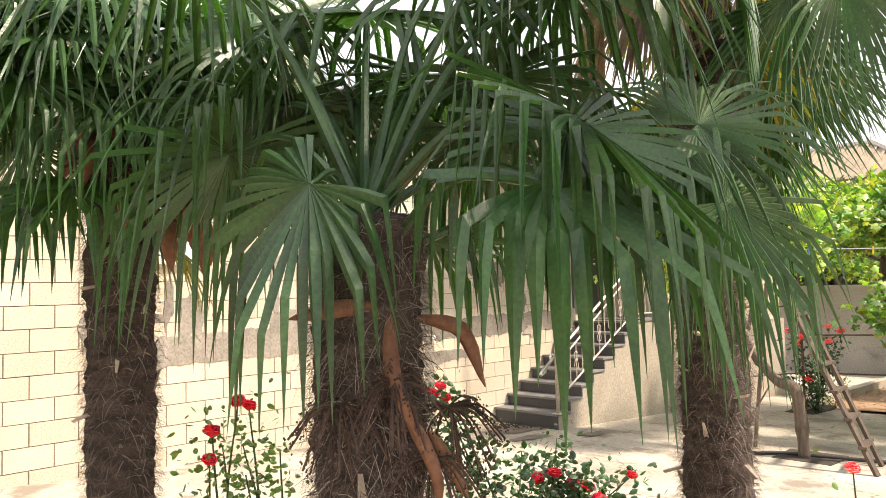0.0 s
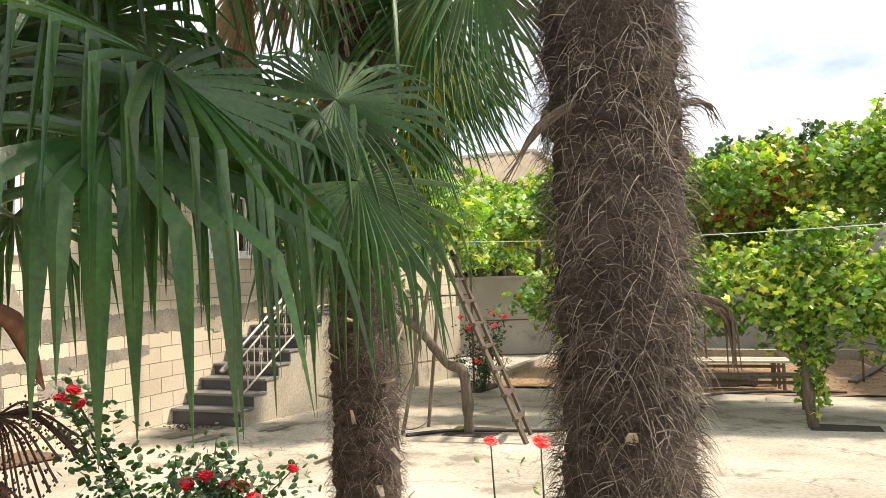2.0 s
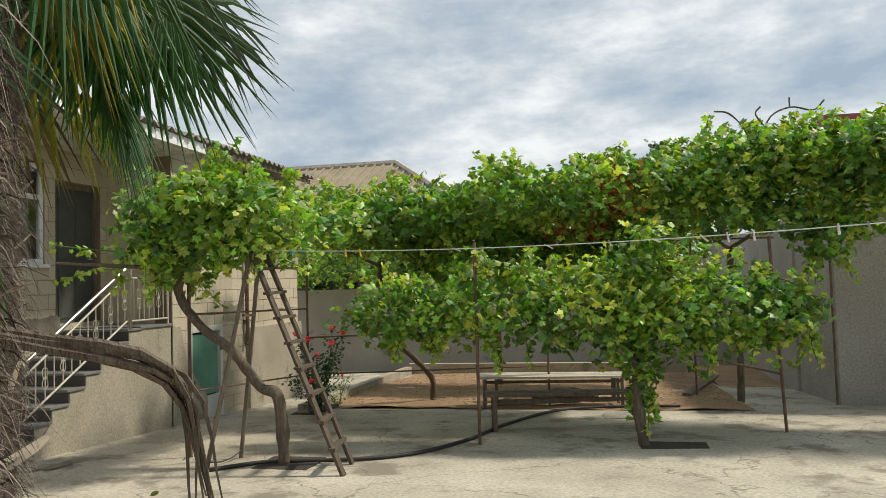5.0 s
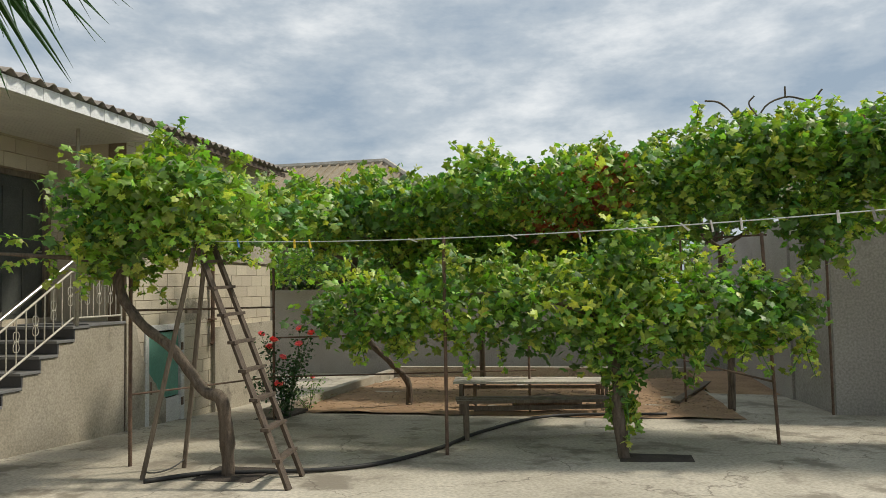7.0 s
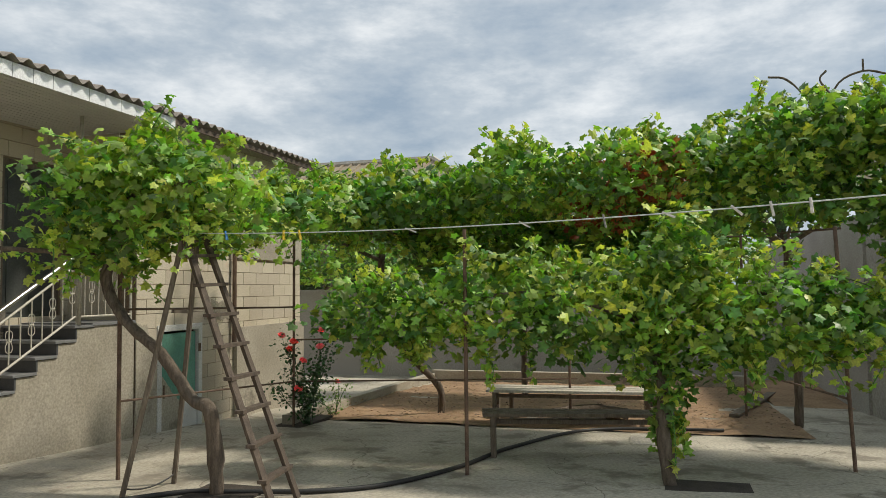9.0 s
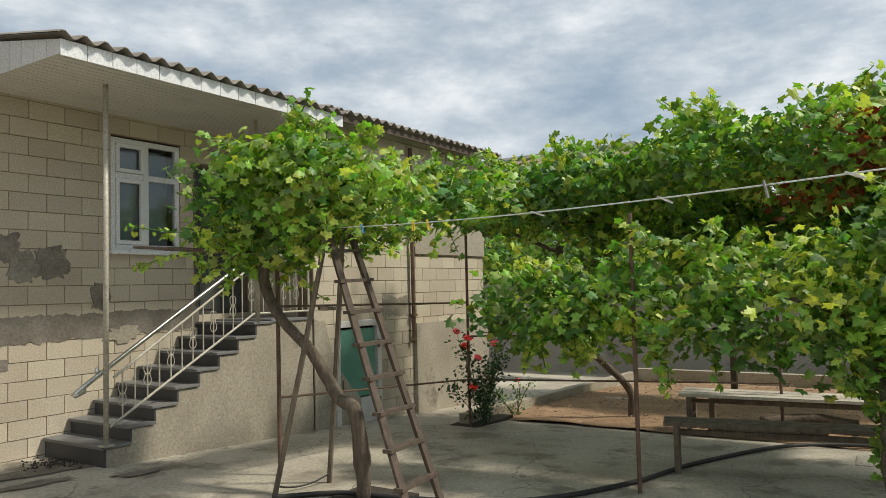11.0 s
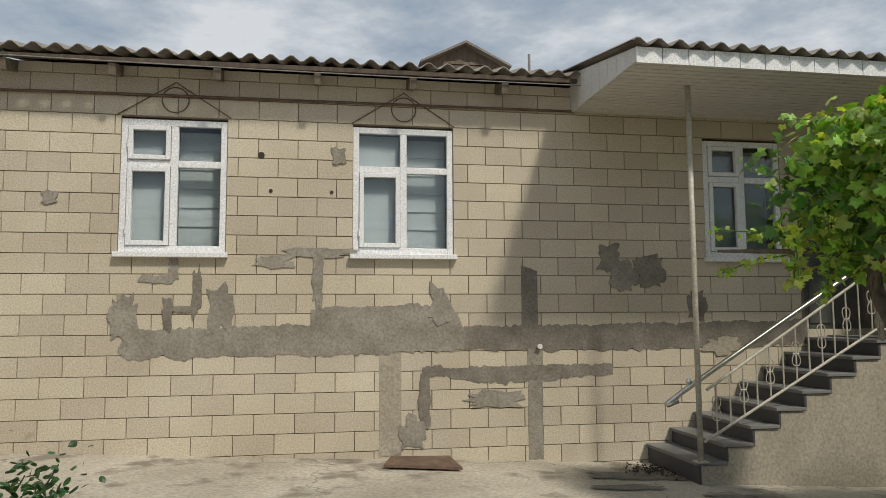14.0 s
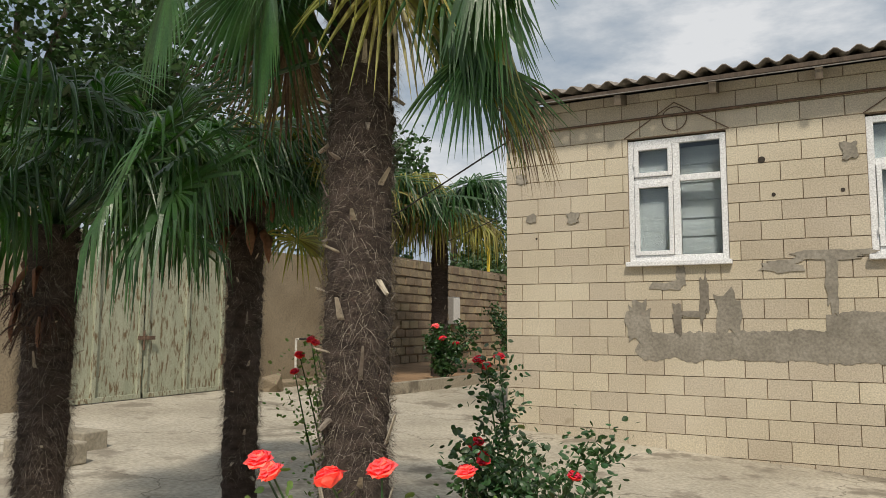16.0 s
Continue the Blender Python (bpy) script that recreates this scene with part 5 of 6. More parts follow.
kid("body", Mesh().tube([at_ground(11.6, -12.75, z) for z in (0, 0.25, 0.55, 0.8, 0.86)], [0.18, 0.27, 0.36, 0.42, 0.44], 20), CLAY, pot, "", True)
bd = Mesh().add([(4.15, -0.22, gz(4.15) + 0.05), (4.75, -0.16, gz(4.75) + 0.05), (4.8, -0.6, gz(4.8) + 0.02), (4.05, -0.52, gz(4.05) + 0.02), (4.15, -0.22, gz(4.15) + 0.07), (4.75, -0.16, gz(4.75) + 0.075), (4.8, -0.6, gz(4.8) + 0.045), (4.05, -0.52, gz(4.05) + 0.045)],
                [(3, 2, 1, 0), (4, 5, 6, 7), (0, 1, 5, 4), (1, 2, 6, 5), (2, 3, 7, 6), (3, 0, 4, 7)])
tagged(part("rusty_plate", bd, RUST), "rusty metal plate lying at the foot of the wall", "metal plate")

# ---- palms ----
def frond(m, hub, axis, normal, R, seg=34, spread=150, droop=0.5, width=0.03, mi=0, tip=0.55, split=0.45):
    """A fan of folded strips round the hub. axis: the middle strip's way; normal: the upper face."""
    hub, axis, normal = Vector(hub), Vector(axis).normalized(), Vector(normal).normalized()
    normal = (normal - axis * normal.dot(axis)).normalized()
    side = axis.cross(normal)
    down = Vector((0, 0, -1))
    for i in range(seg):
        a = radians(-spread + 2 * spread * i / (seg - 1)) + U(-0.02, 0.02)
        d = axis * math.cos(a) + side * math.sin(a)
        L = R * (0.72 + 0.28 * math.cos(a * 0.55)) * U(0.9, 1.06)
        w = width * U(0.85, 1.15)
        fold = normal.lerp(-d.cross(normal), 0)
        across = d.cross(normal).normalized()
        dr = droop * U(0.7, 1.35)
        p = hub.copy()
        way = d.copy()
        vs, fs = [], []
        N = 8
        kink = U(0.38, 0.72)
        bent = False
        for j in range(N + 1):
            t = j / N
            if j:
                way = (way + down * (dr * (0.05 if t < kink else 0.16))).normalized()
                if t >= kink and not bent:
                    bent = True
                    k = min(0.85, dr * U(0.45, 0.95))
                    way = (way * (1 - k) + down * k).normalized()
                p = p + way * (L / N)
            ww = w * min(1, 0.2 + t * 2.2) * (1 if t < tip else max(0.03, (1 - t) / (1 - tip)))
            up = across.cross(way).normalized()
            ridge = up * (ww * 0.45)
            vs += [tuple(p - across * ww * 0.5), tuple(p + ridge), tuple(p + across * ww * 0.5)]
            if j:
                o = (j - 1) * 3
                fs += [(o, o + 1, o + 4, o + 3), (o + 1, o + 2, o + 5, o + 4)]
        m.add(vs, fs, mi)


def fibre(m, base, z0, z1, r, count, length, mi=0, hang=0.6):
    """Loose hairs standing off a trunk."""
    for _ in range(count):
        a, z = U(0, 2 * math.pi), U(z0, z1)
        o = Vector((math.cos(a), math.sin(a), 0))
        tng = Vector((-o.y, o.x, 0))
        p = Vector((base[0], base[1], z)) + o * (r * U(0.86, 1.03))
        d = (o * U(0.15, 0.9) + tng * U(-1.1, 1.1) + Vector((0, 0, U(-1.0, 0.7)))).normalized()
        L = length * U(0.4, 1.3)
        w = U(0.0004, 0.0011)
        s = d.cross(o)
        s = s.normalized() if s.length > 1e-3 else tng
        vs = []
        for j in range(4):
            q = p + d * (L * j / 3) + Vector((0, 0, -hang * L * (j / 3) ** 2)) - o * (0.25 * L * (j / 3) ** 2)
            ww = w * (1 - 0.25 * j)
            vs += [tuple(q - s * ww), tuple(q + s * ww)]
        m.add(vs, [(0, 1, 3, 2), (2, 3, 5, 4), (4, 5, 7, 6)], mi)


def palm(x, y, top, r, hairs, hair_len, fronds, label, stubs=40, taper=1.0, fruit=False, spathes=()):
    """Fan palm: shaggy trunk, cut leaf stubs, petioles and fan leaves."""
    p = thing("fan_palm", label, "palm tree", "palms in the yard", at=(x, y, gz(x)))
    t = Mesh()
    n = int((top - gz(x)) / 0.02)
    zs = [gz(x) - 0.03 + (top - gz(x) + 0.03) * i / n for i in range(n + 1)]
    seg = 40
    for i, z in enumerate(zs):
        rr = r * (1 + (taper - 1) * i / n)
        for k in range(seg):
            a = 2 * math.pi * k / seg
            q = Vector((math.cos(a) * 2, math.sin(a) * 2, z * 6))
            rk = rr * (0.86 + 0.13 * noise.noise(q) + 0.10 * noise.noise(q * 3.1) + 0.07 * math.sin(z * 62 + k * 2.4 + 2 * noise.noise(q)) + 0.05 * noise.noise(q * 8))
            t.v.append((x + math.cos(a) * rk, y + math.sin(a) * rk, z))
    t.f = [(i * seg + k, i * seg + (k + 1) % seg, (i + 1) * seg + (k + 1) % seg, (i + 1) * seg + k) for i in range(n) for k in range(seg)]
    t.f.append(tuple(n * seg + k for k in range(seg)))
    t.mi = [0] * len(t.f)
    kid("trunk", t, FIBRE, p, "brown matted fibrous trunk", True)
    h = Mesh()
    fibre(h, (x, y), max(gz(x), 0.25), top, r * max(1, (1 + taper) / 2), hairs, hair_len, 0)
    fibre(h, (x, y), max(gz(x), 0.25), top, r * max(1, (1 + taper) / 2), hairs // 3, hair_len * 1.1, 1)
    kid("fibre", h, [FIBRE, FIBRE_PALE], p, "shaggy loose grey-brown fibre")
    for i in range(stubs):
        s = Mesh()
        a, z = i * 2.4 + U(-0.3, 0.3), gz(x) + 0.25 + (top - gz(x) - 0.4) * (i + U(0, 0.6)) / stubs
        o = Vector((math.cos(a), math.sin(a), 0))
        tg = Vector((-o.y, o.x, 0))
        b = Vector((x, y, z)) + o * (r * 0.9)
        L, w = U(0.06, 0.15) * min(1, r / 0.14) ** 2, U(0.006, 0.013) * min(1, r / 0.14) ** 2
        e = b + o * (L * U(0.2, 0.7)) + Vector((0, 0, L * U(-0.5, 1.0)))
        vs = [b - tg * w * 1.4, b + tg * w * 1.4, e + tg * w * 0.7, e - tg * w * 0.7]
        off = o * 0.008 + Vector((0, 0, 0.008))
        s.add([tuple(q) for q in vs] + [tuple(q + off) for q in vs], [(0, 1, 2, 3), (7, 6, 5, 4), (0, 4, 5, 1), (1, 5, 6, 2), (2, 6, 7, 3), (3, 7, 4, 0)])
        kid("leaf_stub", s, STUB if i % 3 else FIBRE_PALE, p)
    for hub, axis, normal, R, kw in fronds:
        f = Mesh()
        hub = Vector(hub)
        root = Vector((x, y, min(top, max(hub.z - 0.15, top - 0.5)))) if kw.get("root") is None else Vector(kw["root"])
        mid = root.lerp(hub, 0.5) + Vector((0, 0, 0.10))
        f.tube(bend([root, mid, hub], 5), [0.014, 0.012, 0.011, 0.010, 0.009, 0.008, 0.008, 0.007, 0.007, 0.006, 0.005], 6, kw.get("mi", 0))
        frond(f, hub, axis, normal, R, kw.get("seg", 34), kw.get("spread", 150), kw.get("droop", 0.5), kw.get("width", 0.03), kw.get("mi", 0))
        kid("frond", f, [PALM, PALM_OLD, PALM_DEAD], p, ("green fan leaf", "yellowing fan leaf", "dead brown fan leaf")[kw.get("mi", 0)])
    if fruit:
        fr = Mesh()
        for cx, cy, cz, sp in fruit:
            for k in range(26):
                d = Vector((rng.gauss(0, 1), rng.gauss(0, 1), rng.gauss(-0.6, 0.6))).normalized()
                path = bend([(cx, cy, cz), (cx + d.x * sp * 0.5, cy + d.y * sp * 0.5, cz + d.z * sp * 0.4), (cx + d.x * sp, cy + d.y * sp, cz + d.z * sp - 0.05)], 4)
                fr.tube(path, 0.0022, 4)
                for q in path[3:]:
                    for _ in range(3):
                        b = q + Vector((U(-0.012, 0.012), U(-0.012, 0.012), U(-0.012, 0.012)))
                        e = 0.003
                        fr.add([(b.x + e, b.y, b.z), (b.x - e, b.y, b.z), (b.x, b.y + e, b.z), (b.x, b.y - e, b.z), (b.x, b.y, b.z + e), (b.x, b.y, b.z - e)],
                               [(0, 2, 4), (2, 1, 4), (1, 3, 4), (3, 0, 4), (2, 0, 5), (1, 2, 5), (3, 1, 5), (0, 3, 5)])
        kid("fruit_cluster", fr, FRUIT, p, "dry dark fruit strings")
    for a, b, c, w in spathes:
        sp = Mesh()
        path = bend([a, b, c], 5)
        prof = [0.35, 0.6, 0.85, 1, 1, 0.95, 0.9, 0.8, 0.65, 0.4, 0.08]
        for i, q in enumerate(path):
            dd = (path[min(i + 1, 10)] - path[max(i - 1, 0)]).normalized()
            sd = dd.cross(Vector((0.3, 0.5, 0.8))).normalized()
            up = sd.cross(dd)
            for ang in (-2.2, -1.1, 0, 1.1, 2.2):
                sp.v.append(tuple(q + (sd * math.sin(ang) - up * math.cos(ang)) * (w * prof[i] * U(0.9, 1.1))))
        sp.f = [(i * 5 + k, i * 5 + k + 1, i * 5 + k + 6, i * 5 + k + 5) for i in range(10) for k in range(4)]
        sp.mi = [0] * len(sp.f)
        ob = kid("spathe", sp, SPATHE, p, "curled dry brown flower sheath", True)
    return p


def crown(x, y, z, n, reach, R, zup, seed, old=0.15, dead=0.0, droop=0.5, skip=None, seg=32, width=0.032):
    """Fronds all round the top of a palm."""
    out = []
    for i in range(n):
        a = i * 2.39996 + seed
        lift = U(-0.35, 1.0)
        mi = 0
        u = rng.random()
        if lift < 0.1:
            mi = 2 if u < dead else (1 if u < dead + old * 2 else 0)
        elif u < old:
            mi = 1
        o = Vector((math.cos(a), math.sin(a), lift)).normalized()
        if skip and skip(a, lift):
            continue
        hub = Vector((x, y, z)) + o * (reach * U(0.75, 1.15))
        axis = Vector((o.x, o.y, o.z - 0.45))
        normal = Vector((-o.x * 0.6, -o.y * 0.6, 1.0 if lift > -0.1 else 0.4))
        out.append((hub, axis, normal, R * U(0.85, 1.1), dict(mi=mi, droop=droop * (1.5 if lift < 0 else 1.0), seg=seg, width=width)))
    return out


def toward_path(ax, ay):
    """Keeps the leaves of a crown off the line that is walked."""
    def f(a, lift):
        return math.cos(a) * ax + math.sin(a) * ay > 0.55 and lift < 0.9
    return f

NP, RP, LP, MP = (0.49, -6.88), (1.75, -5.74), (0.05, -4.5), (0.04, -5.82)


def placed(fronds, old, at, dz, k=1.0):
    """Leaves drawn round one foot, set round another and scaled."""
    out = []
    for hub, axis, normal, R, kw in fronds:
        kw = dict(kw)
        kw["width"] = kw.get("width", 0.03) * (1 + (k - 1) * 0.3)
        kw["droop"] = kw.get("droop", 0.5) * (1 + (k - 1) * 0.6)
        out.append(((at[0] + (hub[0] - old[0]) * k, at[1] + (hub[1] - old[1]) * k, 1.5 + (hub[2] - 1.5) * k + dz), axis, normal, R * k, kw))
    return out


def put(p, old, at, dz, k=1.0):
    return (at[0] + (p[0] - old[0]) * k, at[1] + (p[1] - old[1]) * k, 1.5 + (p[2] - 1.5) * k + dz)


def skirt(x, y, z0, z1, n, R, seed, r=0.2, mi=(1, 2, 1, 0)):
    """Old leaves hanging down round the top of a trunk."""
    out = []
    for i in range(n):
        a = i * 2.39996 + seed
        o = Vector((math.cos(a), math.sin(a), 0))
        z = U(z0, z1)
        hub = Vector((x, y, z)) + o * (r * U(0.9, 1.6))
        out.append((hub, o * 0.45 + Vector((0, 0, -1)), o + Vector((0, 0, 0.25)), R * U(0.8, 1.15), dict(mi=mi[i % len(mi)], droop=0.45, spread=U(45, 85), seg=26, width=0.02, root=(x, y, z + 0.12))))
    return out


palm(*NP, 3.0, 0.106, 26000, 0.05, crown(*NP, 3.1, 14, 0.5, 0.62, 0, 0.4, 0.05, 0.1, 0.7, toward_path(-0.9, -0.5), 40, 0.022) + placed([
    ((1.05, -6.72, 2.40), (0.55, -0.35, -0.75), (0.5, -0.4, 0.7), 0.58, dict(mi=0, droop=0.25, spread=50, seg=26, width=0.014)),
    ((1.38, -6.72, 2.38), (0.45, -0.25, -0.8), (0.5, -0.5, 0.6), 0.56, dict(mi=0, droop=0.2, spread=50, seg=26, width=0.015)),
    ((1.0, -6.85, 2.5), (0.4, -0.6, -0.5), (0.4, -0.6, 0.6), 0.5, dict(mi=0, droop=0.3, spread=60, seg=28, width=0.015)),
    ((1.15, -6.55, 2.55), (0.75, 0.2, -0.5), (0.4, 0.2, 0.8), 0.6, dict(mi=0, droop=0.5, spread=80, seg=30, width=0.02)),
    ((1.25, -6.95, 2.18), (0.2, 0.25, -0.8), (0.3, -0.7, 0.4), 0.42, dict(mi=1, droop=0.2, spread=42, seg=20, width=0.014))][3:4], (0.80, -6.62), NP, 0.15),
     "tall fan palm with a thick shaggy grey-brown trunk", 12, 1.05)
for a, b, c, w in (((0.67, -6.56, 1.72), (0.60, -6.50, 1.66), (0.54, -6.46, 1.56), 0.009), ((0.92, -6.74, 1.74), (1.01, -6.80, 1.76), (1.05, -6.83, 1.70), 0.008),
                   ((0.92, -6.72, 1.32), (1.03, -6.82, 1.27), (1.06, -6.84, 1.13), 0.014), ((0.9, -6.5, 1.8), (1.0, -6.42, 1.78), (1.06, -6.4, 1.7), 0.012)):
    a, b, c = (put(q, (0.80, -6.62), NP, 0.06, 0.72) for q in (a, b, c))
    dp = Mesh()
    for k in range(9):
        j = [Vector((U(-1, 1), U(-1, 1), U(-1, 1))) * s for s in (0.004, 0.008, 0.013)]
        dp.tube(bend([Vector(a) + j[0], Vector(b) + j[1], Vector(c) + j[2]], 4), [w * 0.3 * (1.05 - 0.11 * i) for i in range(9)], 5, 0, 0.8)
    tagged(part("dead_petiole", dp, BARK), "frayed dry leaf stalk on the palm trunk", "leaf stalk", "dead leaf stalks")
palm(*RP, 3.5, 0.135, 19000, 0.055, crown(*RP, 3.65, 13, 0.55, 0.66, 1.0, 0.3, 0.35, 0.35, 0.75, None, 42, 0.02) + skirt(*RP, 2.45, 3.1, 12, 0.55, 0.7) + placed([((1.53, -6.11, 2.63), (0.3, -0.3, -0.9), (-0.7, -0.6, 0.3), 0.6, dict(mi=0, droop=0.3, spread=100, seg=40, width=0.018)), ((1.29, -6.34, 2.57), (0.5, -0.35, -0.7), (-0.6, -0.6, 0.4), 0.5, dict(mi=0, droop=0.3, spread=95, seg=38, width=0.017)), ((0.84, -6.17, 1.88), (0.5, -0.5, -0.3), (-0.6, -0.6, 0.5), 0.5, dict(mi=0, droop=0.9, spread=150, seg=40, width=0.02, root=(1.67, -5.72, 2.3))), ((0.95, -6.05, 2.12), (0.6, -0.4, 0.2), (-0.6, -0.5, 0.6), 0.5, dict(mi=0, droop=0.5, spread=150, seg=42, width=0.019, root=(1.67, -5.72, 2.4))), ((1.38, -6.0, 2.72), (-0.25, -0.2, -0.8), (0.5, -0.7, 0.4), 0.58, dict(mi=0, droop=0.35, spread=85, seg=36, width=0.02)), ((1.28, -5.82, 2.8), (-0.4, -0.1, -0.7), (0.5, -0.7, 0.4), 0.6, dict(mi=0, droop=0.4, spread=95, seg=38, width=0.02)), ((1.2, -5.6, 2.62), (-0.3, 0.1, -0.8), (0.5, -0.7, 0.4), 0.55, dict(mi=2, droop=0.3, spread=70, seg=34, width=0.018)), ((2.28, -5.82, 2.6), (0.2, -0.3, -0.8), (-0.6, -0.5, 0.4), 0.6, dict(mi=0, droop=0.3, spread=85, seg=36, width=0.02)), ((2.12, -5.8, 2.64), (0.15, -0.1, -0.85), (-0.6, -0.5, 0.3), 0.58, dict(mi=0, droop=0.3, spread=80, seg=36, width=0.02)), ((2.3, -5.9, 2.66), (0.4, -0.45, -0.55), (-0.5, -0.5, 0.5), 0.5, dict(mi=0, droop=0.4, spread=70, seg=32, width=0.02)), ((2.05, -5.5, 2.62), (0.35, 0.2, -0.85), (0.6, 0.3, 0.6), 0.72, dict(mi=1, droop=0.5, spread=65, seg=34, width=0.02)), ((2.0, -5.62, 2.75), (0.5, 0.1, -0.6), (0.5, -0.3, 0.7), 0.7, dict(mi=0, droop=0.6, spread=80, seg=36, width=0.02)), ((2.15, -5.75, 2.35), (0.35, -0.1, -0.8), (0.5, -0.5, 0.5), 0.5, dict(mi=0, droop=0.3, spread=60, seg=34, width=0.015)), ((2.1, -5.35, 2.45), (0.3, 0.35, -0.8), (0.5, 0.3, 0.5), 0.6, dict(mi=2, droop=0.4, spread=60, seg=34, width=0.015))], (1.67, -5.72), RP, -0.17),
     "tall fan palm with pale cut stubs and hanging old leaves", 70, 1.0)
palm(*LP, 2.15, 0.108, 7000, 0.06, crown(*LP, 2.22, 34, 0.45, 0.55, 2.1, 0.3, 0.06, 0.05, 0.6, None, 46, 0.017) + placed([
    ((0.05, -5.0, 1.62), (-0.5, -0.45, -0.3), (-0.3, -0.5, 0.8), 0.40, dict(mi=0, droop=0.9, seg=28, width=0.024)),
    ((0.32, -5.12, 1.72), (0.2, -0.6, -0.3), (-0.2, -0.6, 0.8), 0.36, dict(mi=0, droop=0.8, seg=30, width=0.018)),
    ((0.0, -4.7, 1.6), (-0.7, 0.1, -0.3), (-0.5, -0.2, 0.8), 0.4, dict(mi=0, droop=0.8, seg=30, width=0.02)),
    ((0.45, -4.55, 1.55), (0.6, 0.2, -0.4), (0.1, -0.3, 0.9), 0.4, dict(mi=1, droop=0.6, seg=30, width=0.016))], (0.26, -4.78), LP, 0.2, 1.1),
     "short fan palm with reddish dry sheaths under the crown", 34, 1.15, fruit=[(*put(q[:3], (0.26, -4.78), LP, 0.22, 1.1), q[3]) for q in ((0.16, -4.93, 1.7, 0.14), (0.3, -4.95, 1.75, 0.12))],
     spathes=[(*(put(p, (0.26, -4.78), LP, 0.22, 1.1) for p in q[:3]), q[3] * 1.15) for q in (((0.2, -4.88, 1.8), (0.1, -5.0, 1.72), (0.06, -5.04, 1.6), 0.03), ((0.34, -4.83, 1.85), (0.42, -4.92, 1.78), (0.46, -4.96, 1.66), 0.03), ((0.26, -4.68, 1.85), (0.2, -4.58, 1.8), (0.16, -4.52, 1.68), 0.035),
              ((0.24, -4.9, 1.66), (0.2, -4.97, 1.6), (0.19, -4.99, 1.5), 0.028), ((0.36, -4.7, 1.8), (0.46, -4.66, 1.75), (0.5, -4.64, 1.64), 0.035), ((0.33, -4.85, 1.62), (0.43, -4.93, 1.54), (0.46, -4.96, 1.4), 0.035), ((0.37, -4.78, 1.55), (0.47, -4.84, 1.5), (0.5, -4.86, 1.36), 0.032), ((0.28, -4.9, 1.58), (0.3, -5.0, 1.5), (0.31, -5.02, 1.38), 0.03), ((0.36, -4.8, 1.72), (0.5, -4.86, 1.7), (0.55, -4.9, 1.58), 0.034))])
palm(*MP, 1.66, 0.112, 9000, 0.06, crown(*MP, 1.95, 18, 0.48, 0.6, 0.9, 0.5, 0.0, 0.0, 0.8, toward_path(-0.95, -0.6), 46, 0.02) + placed([
    ((0.07, -6.25, 1.58), (0.55, -0.3, -0.05), (-0.35, -0.3, 0.95), 0.40, dict(mi=0, droop=1.2, seg=28, spread=150, width=0.028)),
    ((-0.09, -5.98, 1.60), (-0.25, 0.25, -0.35), (-0.5, -0.4, 0.7), 0.34, dict(mi=0, droop=1.0, seg=26, spread=120, width=0.022)),
    ((0.16, -6.22, 1.66), (0.6, -0.2, 0.2), (-0.5, -0.5, 0.75), 0.34, dict(mi=0, droop=0.8, seg=36, spread=150, width=0.018)),
    ((0.65, -6.01, 1.73), (0.8, -0.35, 0.1), (-0.55, -0.5, 0.7), 0.40, dict(mi=0, droop=0.5, seg=44, spread=150, width=0.016)),
    ((0.74, -6.11, 1.60), (0.7, -0.45, -0.15), (-0.5, -0.5, 0.7), 0.46, dict(mi=0, droop=0.9, seg=40, spread=150, width=0.018)),
    ((0.35, -5.75, 1.55), (0.6, 0.4, -0.2), (-0.5, -0.2, 0.8), 0.34, dict(mi=0, droop=0.9, seg=34, spread=140, width=0.018)),
    ((0.28, -5.6, 1.85), (0.4, 0.7, 0.2), (-0.6, -0.5, 0.6), 0.38, dict(mi=0, droop=0.5, seg=40, spread=150, width=0.016)),
    ((0.62, -5.62, 1.92), (0.8, 0.3, 0.2), (-0.6, -0.4, 0.6), 0.36, dict(mi=0, droop=0.5, seg=40, spread=150, width=0.016)),
    ((0.2, -5.95, 1.98), (0.5, 0.1, 0.5), (-0.7, -0.4, 0.5), 0.34, dict(mi=0, droop=0.4, seg=38, spread=150, width=0.017)),
    ((0.05, -5.6, 1.95), (0.0, 0.6, 0.4), (-0.5, -0.6, 0.5), 0.36, dict(mi=0, droop=0.5, seg=38, spread=150, width=0.017))], (0.02, -5.96), MP, 0.07, 1.42),
     "young fan palm with dry sheaths and fruit strings", 18, 1.1,
     fruit=[(*put(q[:3], (0.02, -5.96), MP, 0.08, 1.42), q[3] * 1.42) for q in ((-0.02, -6.06, 1.33, 0.07), (0.05, -6.06, 1.22, 0.075), (0.11, -6.03, 1.28, 0.085), (-0.06, -6.0, 1.30, 0.07))],
     spathes=[(*(put(p, (0.02, -5.96), MP, 0.08, 1.42) for p in q[:3]), q[3] * 1.8) for q in (((-0.02, -6.02, 1.43), (-0.07, -6.0, 1.425), (-0.12, -5.97, 1.415), 0.010), ((0.0, -6.03, 1.42), (-0.02, -6.06, 1.34), (0.0, -6.08, 1.26), 0.009),
              ((0.06, -6.02, 1.41), (0.10, -6.07, 1.39), (0.125, -6.09, 1.31), 0.010), ((0.0, -6.05, 1.3), (0.02, -6.09, 1.22), (0.03, -6.09, 1.16), 0.008), ((0.07, -6.03, 1.25), (0.10, -6.05, 1.19), (0.115, -6.06, 1.15), 0.008))])
